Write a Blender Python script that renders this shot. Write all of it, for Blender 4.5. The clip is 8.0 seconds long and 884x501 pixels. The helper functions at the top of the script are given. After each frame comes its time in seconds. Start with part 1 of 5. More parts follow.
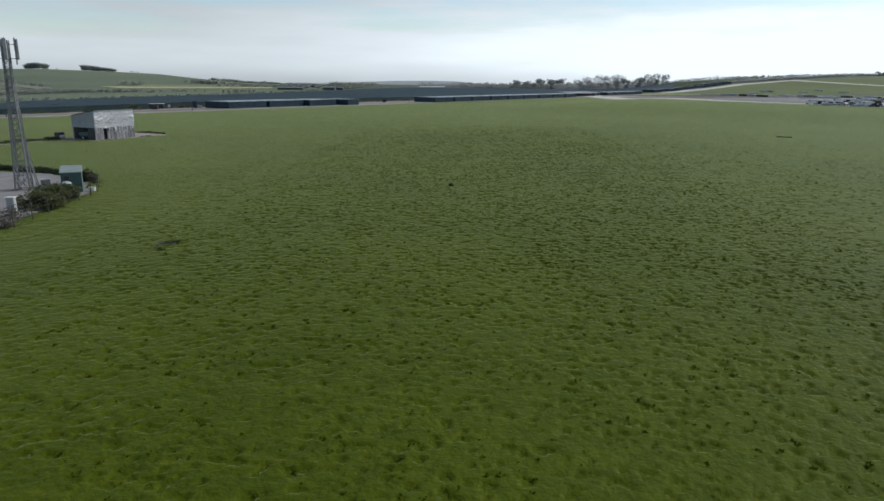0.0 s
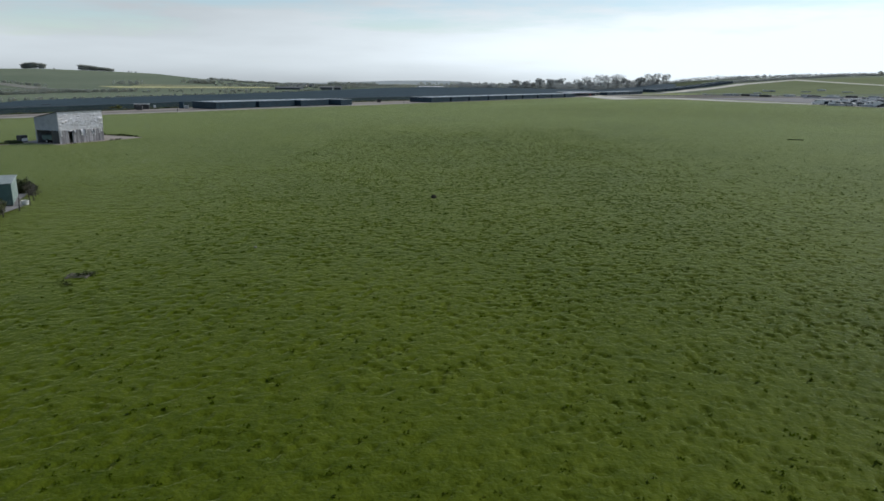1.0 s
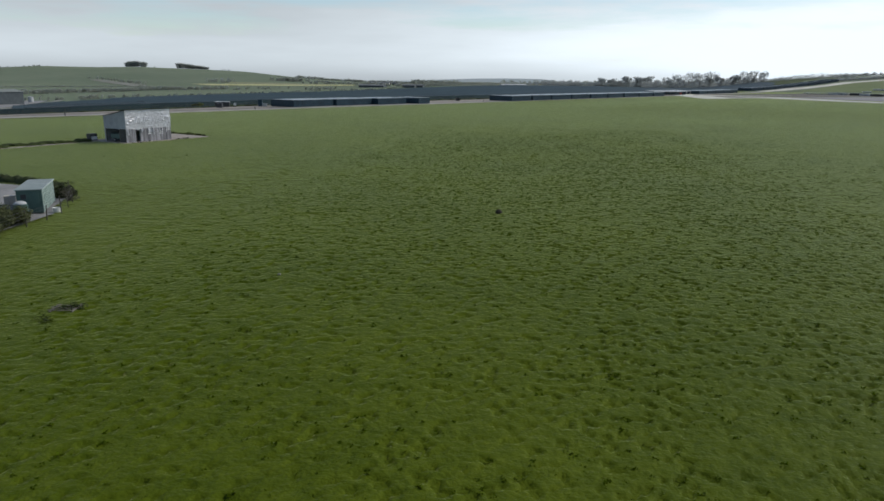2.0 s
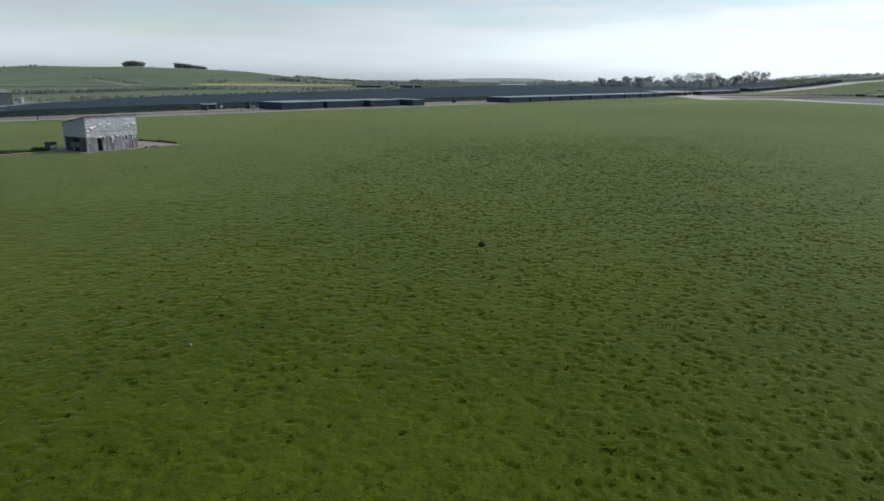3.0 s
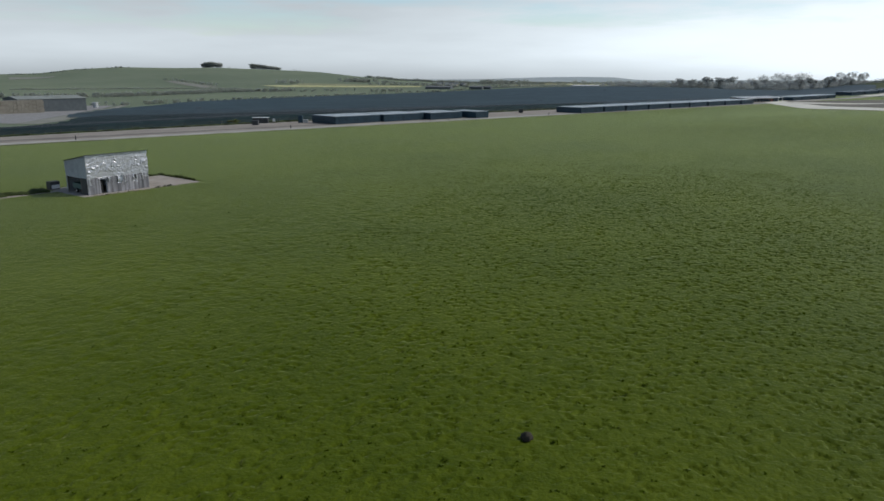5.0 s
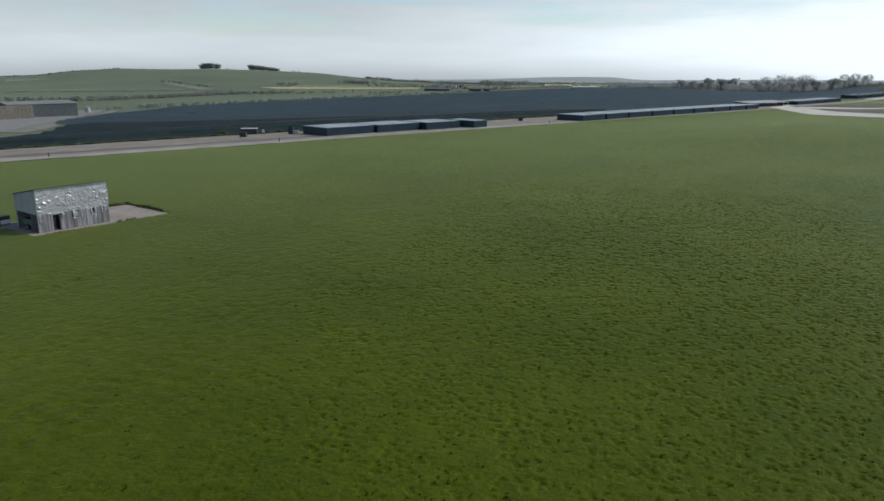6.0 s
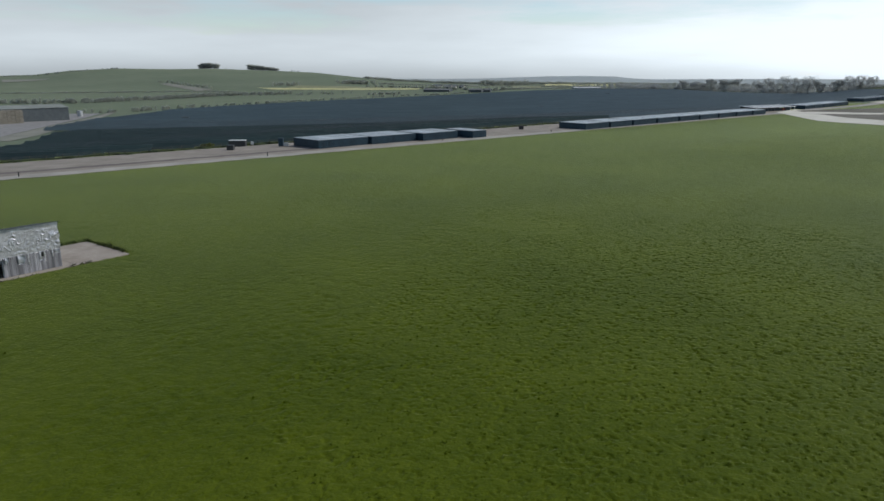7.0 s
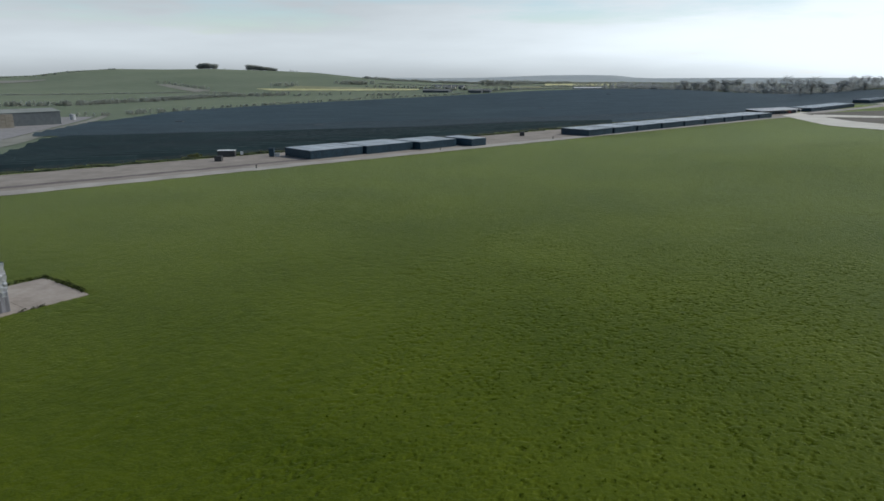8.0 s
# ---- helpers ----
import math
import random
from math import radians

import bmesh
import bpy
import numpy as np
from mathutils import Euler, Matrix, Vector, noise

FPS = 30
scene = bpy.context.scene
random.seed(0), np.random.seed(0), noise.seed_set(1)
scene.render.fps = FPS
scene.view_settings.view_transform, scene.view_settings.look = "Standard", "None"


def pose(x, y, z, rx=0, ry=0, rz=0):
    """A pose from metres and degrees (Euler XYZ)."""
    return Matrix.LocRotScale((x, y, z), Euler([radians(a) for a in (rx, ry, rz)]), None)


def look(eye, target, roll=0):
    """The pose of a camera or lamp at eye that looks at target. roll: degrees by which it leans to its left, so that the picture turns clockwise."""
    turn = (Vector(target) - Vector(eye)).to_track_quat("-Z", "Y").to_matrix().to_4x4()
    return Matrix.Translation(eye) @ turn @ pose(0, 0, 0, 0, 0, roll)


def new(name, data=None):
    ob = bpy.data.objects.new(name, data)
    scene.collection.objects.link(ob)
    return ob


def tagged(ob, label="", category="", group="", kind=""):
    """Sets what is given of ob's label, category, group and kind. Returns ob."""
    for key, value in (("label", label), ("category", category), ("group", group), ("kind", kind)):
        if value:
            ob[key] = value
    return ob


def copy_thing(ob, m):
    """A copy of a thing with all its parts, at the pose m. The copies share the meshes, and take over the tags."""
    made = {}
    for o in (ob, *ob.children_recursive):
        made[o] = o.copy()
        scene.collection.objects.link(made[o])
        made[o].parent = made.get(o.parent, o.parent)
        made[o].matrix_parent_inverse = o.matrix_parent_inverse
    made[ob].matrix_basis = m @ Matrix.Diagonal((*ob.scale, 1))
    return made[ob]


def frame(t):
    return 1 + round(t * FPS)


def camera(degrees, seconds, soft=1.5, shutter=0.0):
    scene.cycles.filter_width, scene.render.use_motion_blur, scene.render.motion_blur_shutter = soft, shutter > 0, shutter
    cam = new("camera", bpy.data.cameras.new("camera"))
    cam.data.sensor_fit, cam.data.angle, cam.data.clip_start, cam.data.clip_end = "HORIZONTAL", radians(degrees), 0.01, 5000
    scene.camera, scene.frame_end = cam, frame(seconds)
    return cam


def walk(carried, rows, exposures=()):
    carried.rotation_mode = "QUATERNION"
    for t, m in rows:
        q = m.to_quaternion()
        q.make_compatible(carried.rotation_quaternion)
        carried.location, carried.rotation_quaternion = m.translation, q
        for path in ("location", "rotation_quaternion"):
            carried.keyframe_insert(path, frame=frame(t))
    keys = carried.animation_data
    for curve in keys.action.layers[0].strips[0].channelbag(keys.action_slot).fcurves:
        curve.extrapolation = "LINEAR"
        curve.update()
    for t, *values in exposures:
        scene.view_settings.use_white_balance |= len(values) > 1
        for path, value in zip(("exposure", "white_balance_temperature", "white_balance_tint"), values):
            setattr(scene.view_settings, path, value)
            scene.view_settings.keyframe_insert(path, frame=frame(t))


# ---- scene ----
EXPOSURE = 0.0
cam = camera(65.62, 8.0, soft=1.6)
PATH = [
    (0, (1.968, -0.076, 12.049), (1.094, 19.304, 7.188), 0.61),
    (0.5, (2.851, 4.832, 11.958), (1.979, 24.215, 7.105), 0.61),
    (1, (3.426, 8.959, 11.973), (2.557, 28.338, 7.106), 0.61),
    (1.5, (3.925, 13.540, 11.959), (3.053, 32.919, 7.089), 0.58),
    (1.7, (4.077, 15.274, 11.941), (3.206, 34.645, 7.041), 0.59),
    (1.8, (4.142, 16.131, 11.934), (2.977, 35.483, 7.019), 0.60),
    (1.9, (4.198, 17.016, 11.944), (1.381, 36.193, 7.013), 0.61),
    (2, (4.241, 17.954, 11.983), (1.099, 37.076, 7.037), 0.61),
    (2.2, (4.319, 19.914, 12.099), (1.178, 39.036, 7.151), 0.61),
    (3.3, (4.666, 30.980, 12.903), (1.531, 50.099, 7.941), 0.61),
    (3.5, (4.670, 32.994, 13.093), (1.536, 52.113, 8.129), 0.61),
    (3.8, (4.369, 35.983, 13.533), (1.236, 55.098, 8.550), 0.56),
    (3.9, (4.230, 36.997, 13.741), (0.874, 56.072, 8.752), 0.54),
    (4, (4.126, 38.036, 13.980), (0.253, 57.011, 8.985), 0.53),
    (4.1, (4.076, 39.111, 14.266), (-0.822, 57.846, 9.267), 0.51),
    (4.2, (4.059, 40.215, 14.600), (-0.993, 58.909, 9.596), 0.49),
    (4.5, (3.911, 43.541, 15.632), (-1.143, 62.231, 10.616), 0.44),
    (4.7, (3.636, 45.685, 16.224), (-1.418, 64.374, 11.207), 0.43),
    (5.8, (1.843, 57.406, 19.384), (-3.213, 76.093, 14.361), 0.35),
    (6, (1.492, 59.611, 19.990), (-3.565, 78.297, 14.966), 0.33),
    (6.5, (0.389, 65.819, 21.808), (-4.675, 84.496, 16.756), 0.34),
    (7, (-0.517, 70.733, 23.289), (-5.580, 89.408, 18.229), 0.31),
    (7.5, (-1.453, 75.805, 24.353), (-6.533, 94.474, 19.289), 0.20),
    (8, (-2.488, 80.490, 25.586), (-7.553, 99.158, 20.498), 0.19),
]
walk(cam, [(t, look(eye, target, roll)) for t, eye, target, roll in PATH], exposures=[(0.0, EXPOSURE), (8.0, EXPOSURE)])

# ---- sky and sun ----
SUN_AZ, SUN_UP = 58.0, 40.0  # degrees to the right of +y, and above the horizon
world = bpy.data.worlds.new("sky")
scene.world = world
world.use_nodes = True
wn, wl = world.node_tree.nodes, world.node_tree.links
wn.clear()
w_out, w_bg, w_sky = wn.new("ShaderNodeOutputWorld"), wn.new("ShaderNodeBackground"), wn.new("ShaderNodeTexSky")
w_sky.sky_type, w_sky.sun_disc = "NISHITA", False
w_sky.sun_elevation, w_sky.sun_rotation = radians(SUN_UP), radians(SUN_AZ)
w_sky.air_density, w_sky.dust_density, w_sky.ozone_density = 1.0, 0.35, 2.5
w_co, w_map = wn.new("ShaderNodeTexCoord"), wn.new("ShaderNodeMapping")
w_map.inputs["Scale"].default_value = (2.4, 2.4, 17.0)
w_noise, w_ramp, w_mix = wn.new("ShaderNodeTexNoise"), wn.new("ShaderNodeValToRGB"), wn.new("ShaderNodeMixRGB")
w_noise.inputs["Scale"].default_value, w_noise.inputs["Detail"].default_value = 1.6, 7.0
w_noise.inputs["Roughness"].default_value = 0.6
w_ramp.color_ramp.elements[0].position, w_ramp.color_ramp.elements[0].color = 0.43, (0.15, 0.15, 0.15, 1)
w_ramp.color_ramp.elements[1].position, w_ramp.color_ramp.elements[1].color = 0.61, (1.0, 1.0, 1.0, 1)
# thin high cloud, denser towards the horizon
w_bw, w_mul = wn.new("ShaderNodeRGBToBW"), wn.new("ShaderNodeMixRGB")
w_mul.blend_type = "MULTIPLY"
w_mul.inputs[0].default_value = 1.0
w_mul.inputs[2].default_value = (1.04, 1.16, 1.25, 1)
wl.new(w_co.outputs["Generated"], w_map.inputs["Vector"])
wl.new(w_map.outputs["Vector"], w_noise.inputs["Vector"])
w_sep, w_low, w_add = wn.new("ShaderNodeSeparateXYZ"), wn.new("ShaderNodeMapRange"), wn.new("ShaderNodeMath")
w_low.inputs["From Min"].default_value, w_low.inputs["From Max"].default_value = 0.025, 0.10
w_low.inputs["To Min"].default_value, w_low.inputs["To Max"].default_value = 0.22, 0.0
w_add.operation = "ADD"
wl.new(w_co.outputs["Generated"], w_sep.inputs[0])
wl.new(w_sep.outputs["Z"], w_low.inputs["Value"])
wl.new(w_noise.outputs["Fac"], w_add.inputs[0])
wl.new(w_low.outputs["Result"], w_add.inputs[1])
wl.new(w_add.outputs[0], w_ramp.inputs["Fac"])
wl.new(w_sky.outputs["Color"], w_bw.inputs["Color"])
w_pow, w_gain = wn.new("ShaderNodeMath"), wn.new("ShaderNodeMath")  # thin cloud glows most on the sun's side
w_pow.operation, w_pow.inputs[1].default_value = "POWER", 1.65
w_gain.operation, w_gain.inputs[1].default_value = "MULTIPLY", 0.287
wl.new(w_bw.outputs["Val"], w_pow.inputs[0])
wl.new(w_pow.outputs[0], w_gain.inputs[0])
w_map2, w_soft, w_vary, w_veil = wn.new("ShaderNodeMapping"), wn.new("ShaderNodeTexNoise"), wn.new("ShaderNodeMapRange"), wn.new("ShaderNodeMath")
w_map2.inputs["Scale"].default_value = (2.0, 2.0, 13.0)  # drawn-out streaks in the cloud
w_map2.inputs["Rotation"].default_value = (radians(5), radians(-4), 0)
w_soft.inputs["Scale"].default_value, w_soft.inputs["Detail"].default_value = 1.8, 8.0
w_vary.inputs["From Min"].default_value, w_vary.inputs["From Max"].default_value = 0.35, 0.65
w_vary.inputs["To Min"].default_value, w_vary.inputs["To Max"].default_value = 0.94, 1.08
w_veil.operation = "MULTIPLY"
wl.new(w_co.outputs["Generated"], w_map2.inputs["Vector"])
wl.new(w_map2.outputs["Vector"], w_soft.inputs["Vector"])
wl.new(w_soft.outputs["Fac"], w_vary.inputs["Value"])
wl.new(w_gain.outputs[0], w_veil.inputs[0])
wl.new(w_vary.outputs["Result"], w_veil.inputs[1])
w_top, w_cap = wn.new("ShaderNodeMapRange"), wn.new("ShaderNodeMath")  # the cloud's glow levels off towards the horizon
w_top.inputs["From Min"].default_value, w_top.inputs["From Max"].default_value = 0.12, 0.5
w_top.inputs["To Min"].default_value, w_top.inputs["To Max"].default_value = 7.7, 40.0
w_cap.operation, w_cap.inputs[2].default_value = "SMOOTH_MIN", 1.2
wl.new(w_sep.outputs["Z"], w_top.inputs["Value"])
wl.new(w_veil.outputs[0], w_cap.inputs[0])
wl.new(w_top.outputs["Result"], w_cap.inputs[1])
wl.new(w_cap.outputs[0], w_mul.inputs[1])
wl.new(w_ramp.outputs["Color"], w_mix.inputs[0])
wl.new(w_sky.outputs["Color"], w_mix.inputs[1])
wl.new(w_mul.outputs["Color"], w_mix.inputs[2])
wl.new(w_mix.outputs["Color"], w_bg.inputs["Color"])
wl.new(w_bg.outputs["Background"], w_out.inputs["Surface"])
w_bg.inputs["Strength"].default_value = 0.12

sun = new("sun", bpy.data.lights.new("sun", "SUN"))
sun.data.energy, sun.data.angle, sun.data.color = 2.5, radians(1.5), (1.0, 0.95, 0.87)
sun.matrix_world = look((0, 0, 300), (0 - 100 * math.sin(radians(SUN_AZ)) * math.cos(radians(SUN_UP)),
                                      -100 * math.cos(radians(SUN_AZ)) * math.cos(radians(SUN_UP)), 300 - 100 * math.sin(radians(SUN_UP))))


# ---- materials ----
def material(name, dark, light, rough=0.8, metal=0.0, scales=((1.0, 0.6), (12.0, 0.4)), bump=0.0, bump_scale=20.0,
             by_island=0.0, by_object=0.0, spec=0.4, sheen=0.0, thin=0.0, stretch=(1, 1, 1), low=0.35, high=0.65, hollows=0.0):
    """Two base colours mixed by noise at several real-world scales, with relief."""
    m = bpy.data.materials.new(name)
    m.use_nodes = True
    n, l = m.node_tree.nodes, m.node_tree.links
    b = n["Principled BSDF"]
    b.inputs["Roughness"].default_value, b.inputs["Metallic"].default_value = rough, metal
    b.inputs["Specular IOR Level"].default_value = spec
    if sheen:  # fuzz of blades and leaves
        b.inputs["Sheen Weight"].default_value, b.inputs["Sheen Roughness"].default_value = sheen, 0.22
        b.inputs["Specular Tint"].default_value = (0.92, 1.0, 0.5, 1)
        b.inputs["Sheen Tint"].default_value = (0.92, 0.95, 0.46, 1)
    geo, mp = n.new("ShaderNodeNewGeometry"), n.new("ShaderNodeMapping")
    mp.inputs["Scale"].default_value = stretch
    l.new(geo.outputs["Position"], mp.inputs["Vector"])
    total = None
    for size, weight in scales:
        t = n.new("ShaderNodeTexNoise")
        t.inputs["Scale"].default_value, t.inputs["Detail"].default_value = 1.0 / size, 4.0
        l.new(mp.outputs["Vector"], t.inputs["Vector"])
        k = n.new("ShaderNodeMath")
        k.operation = "MULTIPLY"
        k.inputs[1].default_value = weight
        l.new(t.outputs["Fac"], k.inputs[0])
        if total is None:
            total = k
        else:
            a = n.new("ShaderNodeMath")
            a.operation = "ADD"
            l.new(total.outputs[0], a.inputs[0])
            l.new(k.outputs[0], a.inputs[1])
            total = a
    ramp = n.new("ShaderNodeValToRGB")
    ramp.color_ramp.elements[0].position, ramp.color_ramp.elements[0].color = low, (*dark, 1)
    ramp.color_ramp.elements[1].position, ramp.color_ramp.elements[1].color = high, (*light, 1)
    l.new(total.outputs[0], ramp.inputs["Fac"])
    colour = ramp.outputs["Color"]
    for amount, kind in ((by_island, "ShaderNodeNewGeometry"), (by_object, "ShaderNodeObjectInfo")):
        if amount:
            src = n.new(kind)
            hue, mr = n.new("ShaderNodeHueSaturation"), n.new("ShaderNodeMapRange")
            mr.inputs["To Min"].default_value, mr.inputs["To Max"].default_value = 1 - amount, 1 + amount
            l.new(src.outputs["Random Per Island" if kind == "ShaderNodeNewGeometry" else "Random"], mr.inputs["Value"])
            l.new(mr.outputs["Result"], hue.inputs["Value"])
            l.new(colour, hue.inputs["Color"])
            colour = hue.outputs["Color"]
    l.new(colour, b.inputs["Base Color"])
    if thin:  # leaves let some light through
        tr, mix = n.new("ShaderNodeBsdfTranslucent"), n.new("ShaderNodeMixShader")
        mix.inputs[0].default_value = thin
        l.new(colour, tr.inputs["Color"])
        l.new(b.outputs["BSDF"], mix.inputs[1])
        l.new(tr.outputs["BSDF"], mix.inputs[2])
        l.new(mix.outputs["Shader"], n["Material Output"].inputs["Surface"])
    if bump:
        t, bp = n.new("ShaderNodeTexNoise"), n.new("ShaderNodeBump")
        t.inputs["Scale"].default_value, t.inputs["Detail"].default_value = bump_scale, 5.0
        l.new(mp.outputs["Vector"], t.inputs["Vector"])
        bp.inputs["Strength"].default_value, bp.inputs["Distance"].default_value = bump, 0.6 / bump_scale
        l.new(t.outputs["Fac"], bp.inputs["Height"])
        l.new(bp.outputs["Normal"], b.inputs["Normal"])
        if hollows:  # soft small lumps of tufted grass
            t2, bp2 = n.new("ShaderNodeTexNoise"), n.new("ShaderNodeBump")
            t2.inputs["Scale"].default_value, t2.inputs["Detail"].default_value, t2.inputs["Roughness"].default_value = 2.6, 3.0, 0.55
            l.new(mp.outputs["Vector"], t2.inputs["Vector"])
            bp2.inputs["Strength"].default_value, bp2.inputs["Distance"].default_value = 0.8, hollows
            l.new(t2.outputs["Fac"], bp2.inputs["Height"])
            l.new(bp2.outputs["Normal"], bp.inputs["Normal"])
    return m


GRASS = material("grass", (0.0390, 0.062, 0.0040), (0.0925, 0.1215, 0.0095), 0.62, scales=((0.20, 0.30), (1.1, 0.32), (26, 0.38)), low=0.36, high=0.64, bump=0.45, bump_scale=9.0, spec=0.045, sheen=0.50, hollows=0.11)
BLADE = material("grass_blade", (0.036, 0.064, 0.002), (0.084, 0.124, 0.005), 0.6, scales=((0.15, 0.5), (1.5, 0.5)), by_island=0.2, spec=0.05, sheen=0.45, thin=0.5)
# far land and leaves: distance haze is put into these greyed, pale colours
PASTURE = material("hazed_far_pasture", (0.094, 0.126, 0.098), (0.145, 0.172, 0.138), 0.9, scales=((18, 0.4), (160, 0.6)), spec=0.1, sheen=0.12)
FARLAND = material("hazed_down", (0.31, 0.365, 0.385), (0.39, 0.435, 0.445), 0.9, scales=((60, 0.4), (400, 0.6)), spec=0.1)
COPSE = material("hazed_copse_leaf", (0.42, 0.45, 0.45), (0.50, 0.52, 0.52), 0.9, scales=((3, 0.5), (20, 0.5)), by_island=0.06, spec=0.1, sheen=0.6, thin=0.52)
# grass at the solar rows, with the tables' shade put into its colour
SHADEGRASS = material("shaded_grass", (0.030, 0.043, 0.022), (0.055, 0.072, 0.038), 0.9, scales=((3, 0.5), (30, 0.5)), spec=0.1, sheen=0.1)
MEADOW = material("pale_meadow", (0.105, 0.135, 0.062), (0.155, 0.185, 0.095), 0.9, scales=((4, 0.4), (40, 0.6)), spec=0.1, sheen=0.12)
RAPE = material("rape_flower", (0.46, 0.46, 0.22), (0.58, 0.57, 0.31), 0.9, scales=((10, 0.5), (60, 0.5)))
YOUNGCROP = material("young_crop", (0.20, 0.215, 0.115), (0.28, 0.29, 0.17), 0.9, scales=((10, 0.5), (60, 0.5)))
STUBBLE = material("pale_stubble", (0.19, 0.195, 0.165), (0.26, 0.265, 0.23), 0.9, scales=((8, 0.5), (50, 0.5)))
PLOUGH = material("bare_soil", (0.105, 0.1, 0.08), (0.165, 0.158, 0.13), 0.95, scales=((5, 0.5), (40, 0.5)), bump=0.4, bump_scale=1.0)
GRAVEL = material("gravel", (0.205, 0.184, 0.16), (0.345, 0.318, 0.282), 0.95, scales=((0.8, 0.2), (5, 0.4), (16, 0.4)), bump=0.4, bump_scale=6)
CHALK = material("chalk_road", (0.29, 0.278, 0.25), (0.42, 0.405, 0.37), 0.95, scales=((1, 0.3), (9, 0.7)), bump=0.3, bump_scale=5)
ROADCHALK = material("white_chalk_road", (0.54, 0.53, 0.47), (0.68, 0.67, 0.6), 0.95, scales=((2, 0.3), (14, 0.7)), bump=0.3, bump_scale=3)
# leaf colour lifted far above real leaves to carry the distance haze
HILLTREE = material("hazed_hill_leaf", (0.4, 0.43, 0.4), (0.48, 0.5, 0.47), 0.9, scales=((3, 0.5), (20, 0.5)), by_island=0.06, spec=0.1, sheen=0.6, thin=0.52)
RUT = material("rutted_dirt", (0.12, 0.105, 0.10), (0.19, 0.17, 0.16), 0.95, scales=((1.5, 0.5), (9, 0.5)), bump=0.4, bump_scale=5)
CONCRETE = material("concrete", (0.26, 0.228, 0.197), (0.38, 0.345, 0.305), 0.9, scales=((0.6, 0.3), (3.5, 0.7)), bump=0.2, bump_scale=10)
YARD = material("yard_gravel", (0.19, 0.19, 0.192), (0.31, 0.308, 0.308), 0.95, scales=((0.4, 0.4), (3, 0.6)), bump=0.4, bump_scale=8)
NAVY = material("navy_steel", (0.012, 0.031, 0.048), (0.024, 0.054, 0.078), 0.5, 0.0, scales=((0.8, 0.5), (4, 0.5)), by_object=0.15, spec=0.3)
# container roofs: white sky glints on the tops are put into this pale colour
STEELROOF = material("pale_steel_roof", (0.28, 0.32, 0.345), (0.48, 0.52, 0.545), 0.32, 0.2, scales=((0.7, 0.4), (5, 0.6)), by_object=0.2, spec=0.5)
PALEROOF = material("pale_sheet_roof", (0.66, 0.67, 0.66), (0.82, 0.82, 0.81), 0.32, scales=((1, 0.5), (6, 0.5)))
# one glass in two tones: sky reflection and haze put into the colours
PANEL = material("solar_glass", (0.048, 0.073, 0.080), (0.074, 0.108, 0.115), 0.34, scales=((3, 0.5), (24, 0.5)), by_object=0.14, spec=0.5)
DARKPANEL = material("dark_solar_glass", (0.025, 0.045, 0.045), (0.040, 0.066, 0.064), 0.42, scales=((3, 0.5), (24, 0.5)), by_object=0.2, spec=0.22)
BACKSHEET = material("panel_backsheet", (0.34, 0.4, 0.4), (0.45, 0.5, 0.5), 0.7, scales=((3, 0.5), (24, 0.5)), spec=0.2)
GALV = material("galvanised_steel", (0.20, 0.21, 0.22), (0.34, 0.35, 0.36), 0.5, 0.5, scales=((0.3, 0.6), (2, 0.4)))
MASTGREY = material("mast_steel", (0.16, 0.17, 0.18), (0.28, 0.29, 0.30), 0.6, 0.2, scales=((0.3, 0.6), (2, 0.4)))
ANTENNA = material("antenna_plastic", (0.33, 0.34, 0.35), (0.45, 0.46, 0.47), 0.55, scales=((0.4, 1.0),))
FOIL = material("silver_foil", (0.45, 0.45, 0.49), (0.62, 0.62, 0.66), 0.36, 0.5, scales=((0.5, 0.6), (2, 0.4)), bump=0.12, bump_scale=3.0)
SHEET = material("grey_sheeting", (0.30, 0.32, 0.36), (0.42, 0.44, 0.48), 0.6, 0.1, scales=((0.8, 0.5), (3, 0.5)), bump=0.2, bump_scale=4)
BOARD = material("weathered_board", (0.16, 0.16, 0.175), (0.32, 0.32, 0.345), 0.85, scales=((0.5, 1.0),), by_object=0.32, stretch=(1, 1, 0.15), bump=0.3, bump_scale=14)
DARKTIN = material("dark_tin", (0.035, 0.037, 0.040), (0.075, 0.078, 0.08), 0.6, 0.2, scales=((0.6, 0.5), (3, 0.5)))
BLACK = material("dark_interior", (0.012, 0.013, 0.013), (0.022, 0.023, 0.023), 0.9)
TEAL = material("teal_paint", (0.045, 0.095, 0.088), (0.075, 0.135, 0.125), 0.5, scales=((0.4, 0.4), (2, 0.6)))
# paler teal: sunlight on the cabin's long side is put into the colour
LITTEAL = material("lit_teal_paint", (0.23, 0.31, 0.29), (0.33, 0.41, 0.385), 0.55, scales=((0.4, 0.4), (2, 0.6)))
ROOFGREY = material("cabin_roof", (0.30, 0.36, 0.36), (0.42, 0.47, 0.47), 0.6, scales=((0.5, 0.5), (2, 0.5)))
WHITE = material("white_plastic", (0.62, 0.63, 0.62), (0.78, 0.78, 0.77), 0.5, scales=((0.3, 0.5), (2, 0.5)))
CREAM = material("cream_paint", (0.45, 0.42, 0.38), (0.58, 0.55, 0.50), 0.6, scales=((0.3, 0.5), (2, 0.5)))
CABGREY = material("cabinet_grey", (0.34, 0.36, 0.37), (0.46, 0.48, 0.49), 0.5, scales=((0.3, 0.5), (2, 0.5)))
TIMBER = material("weathered_timber", (0.12, 0.11, 0.095), (0.20, 0.185, 0.16), 0.9, scales=((0.2, 0.5), (1.5, 0.5)), stretch=(1, 1, 0.2))
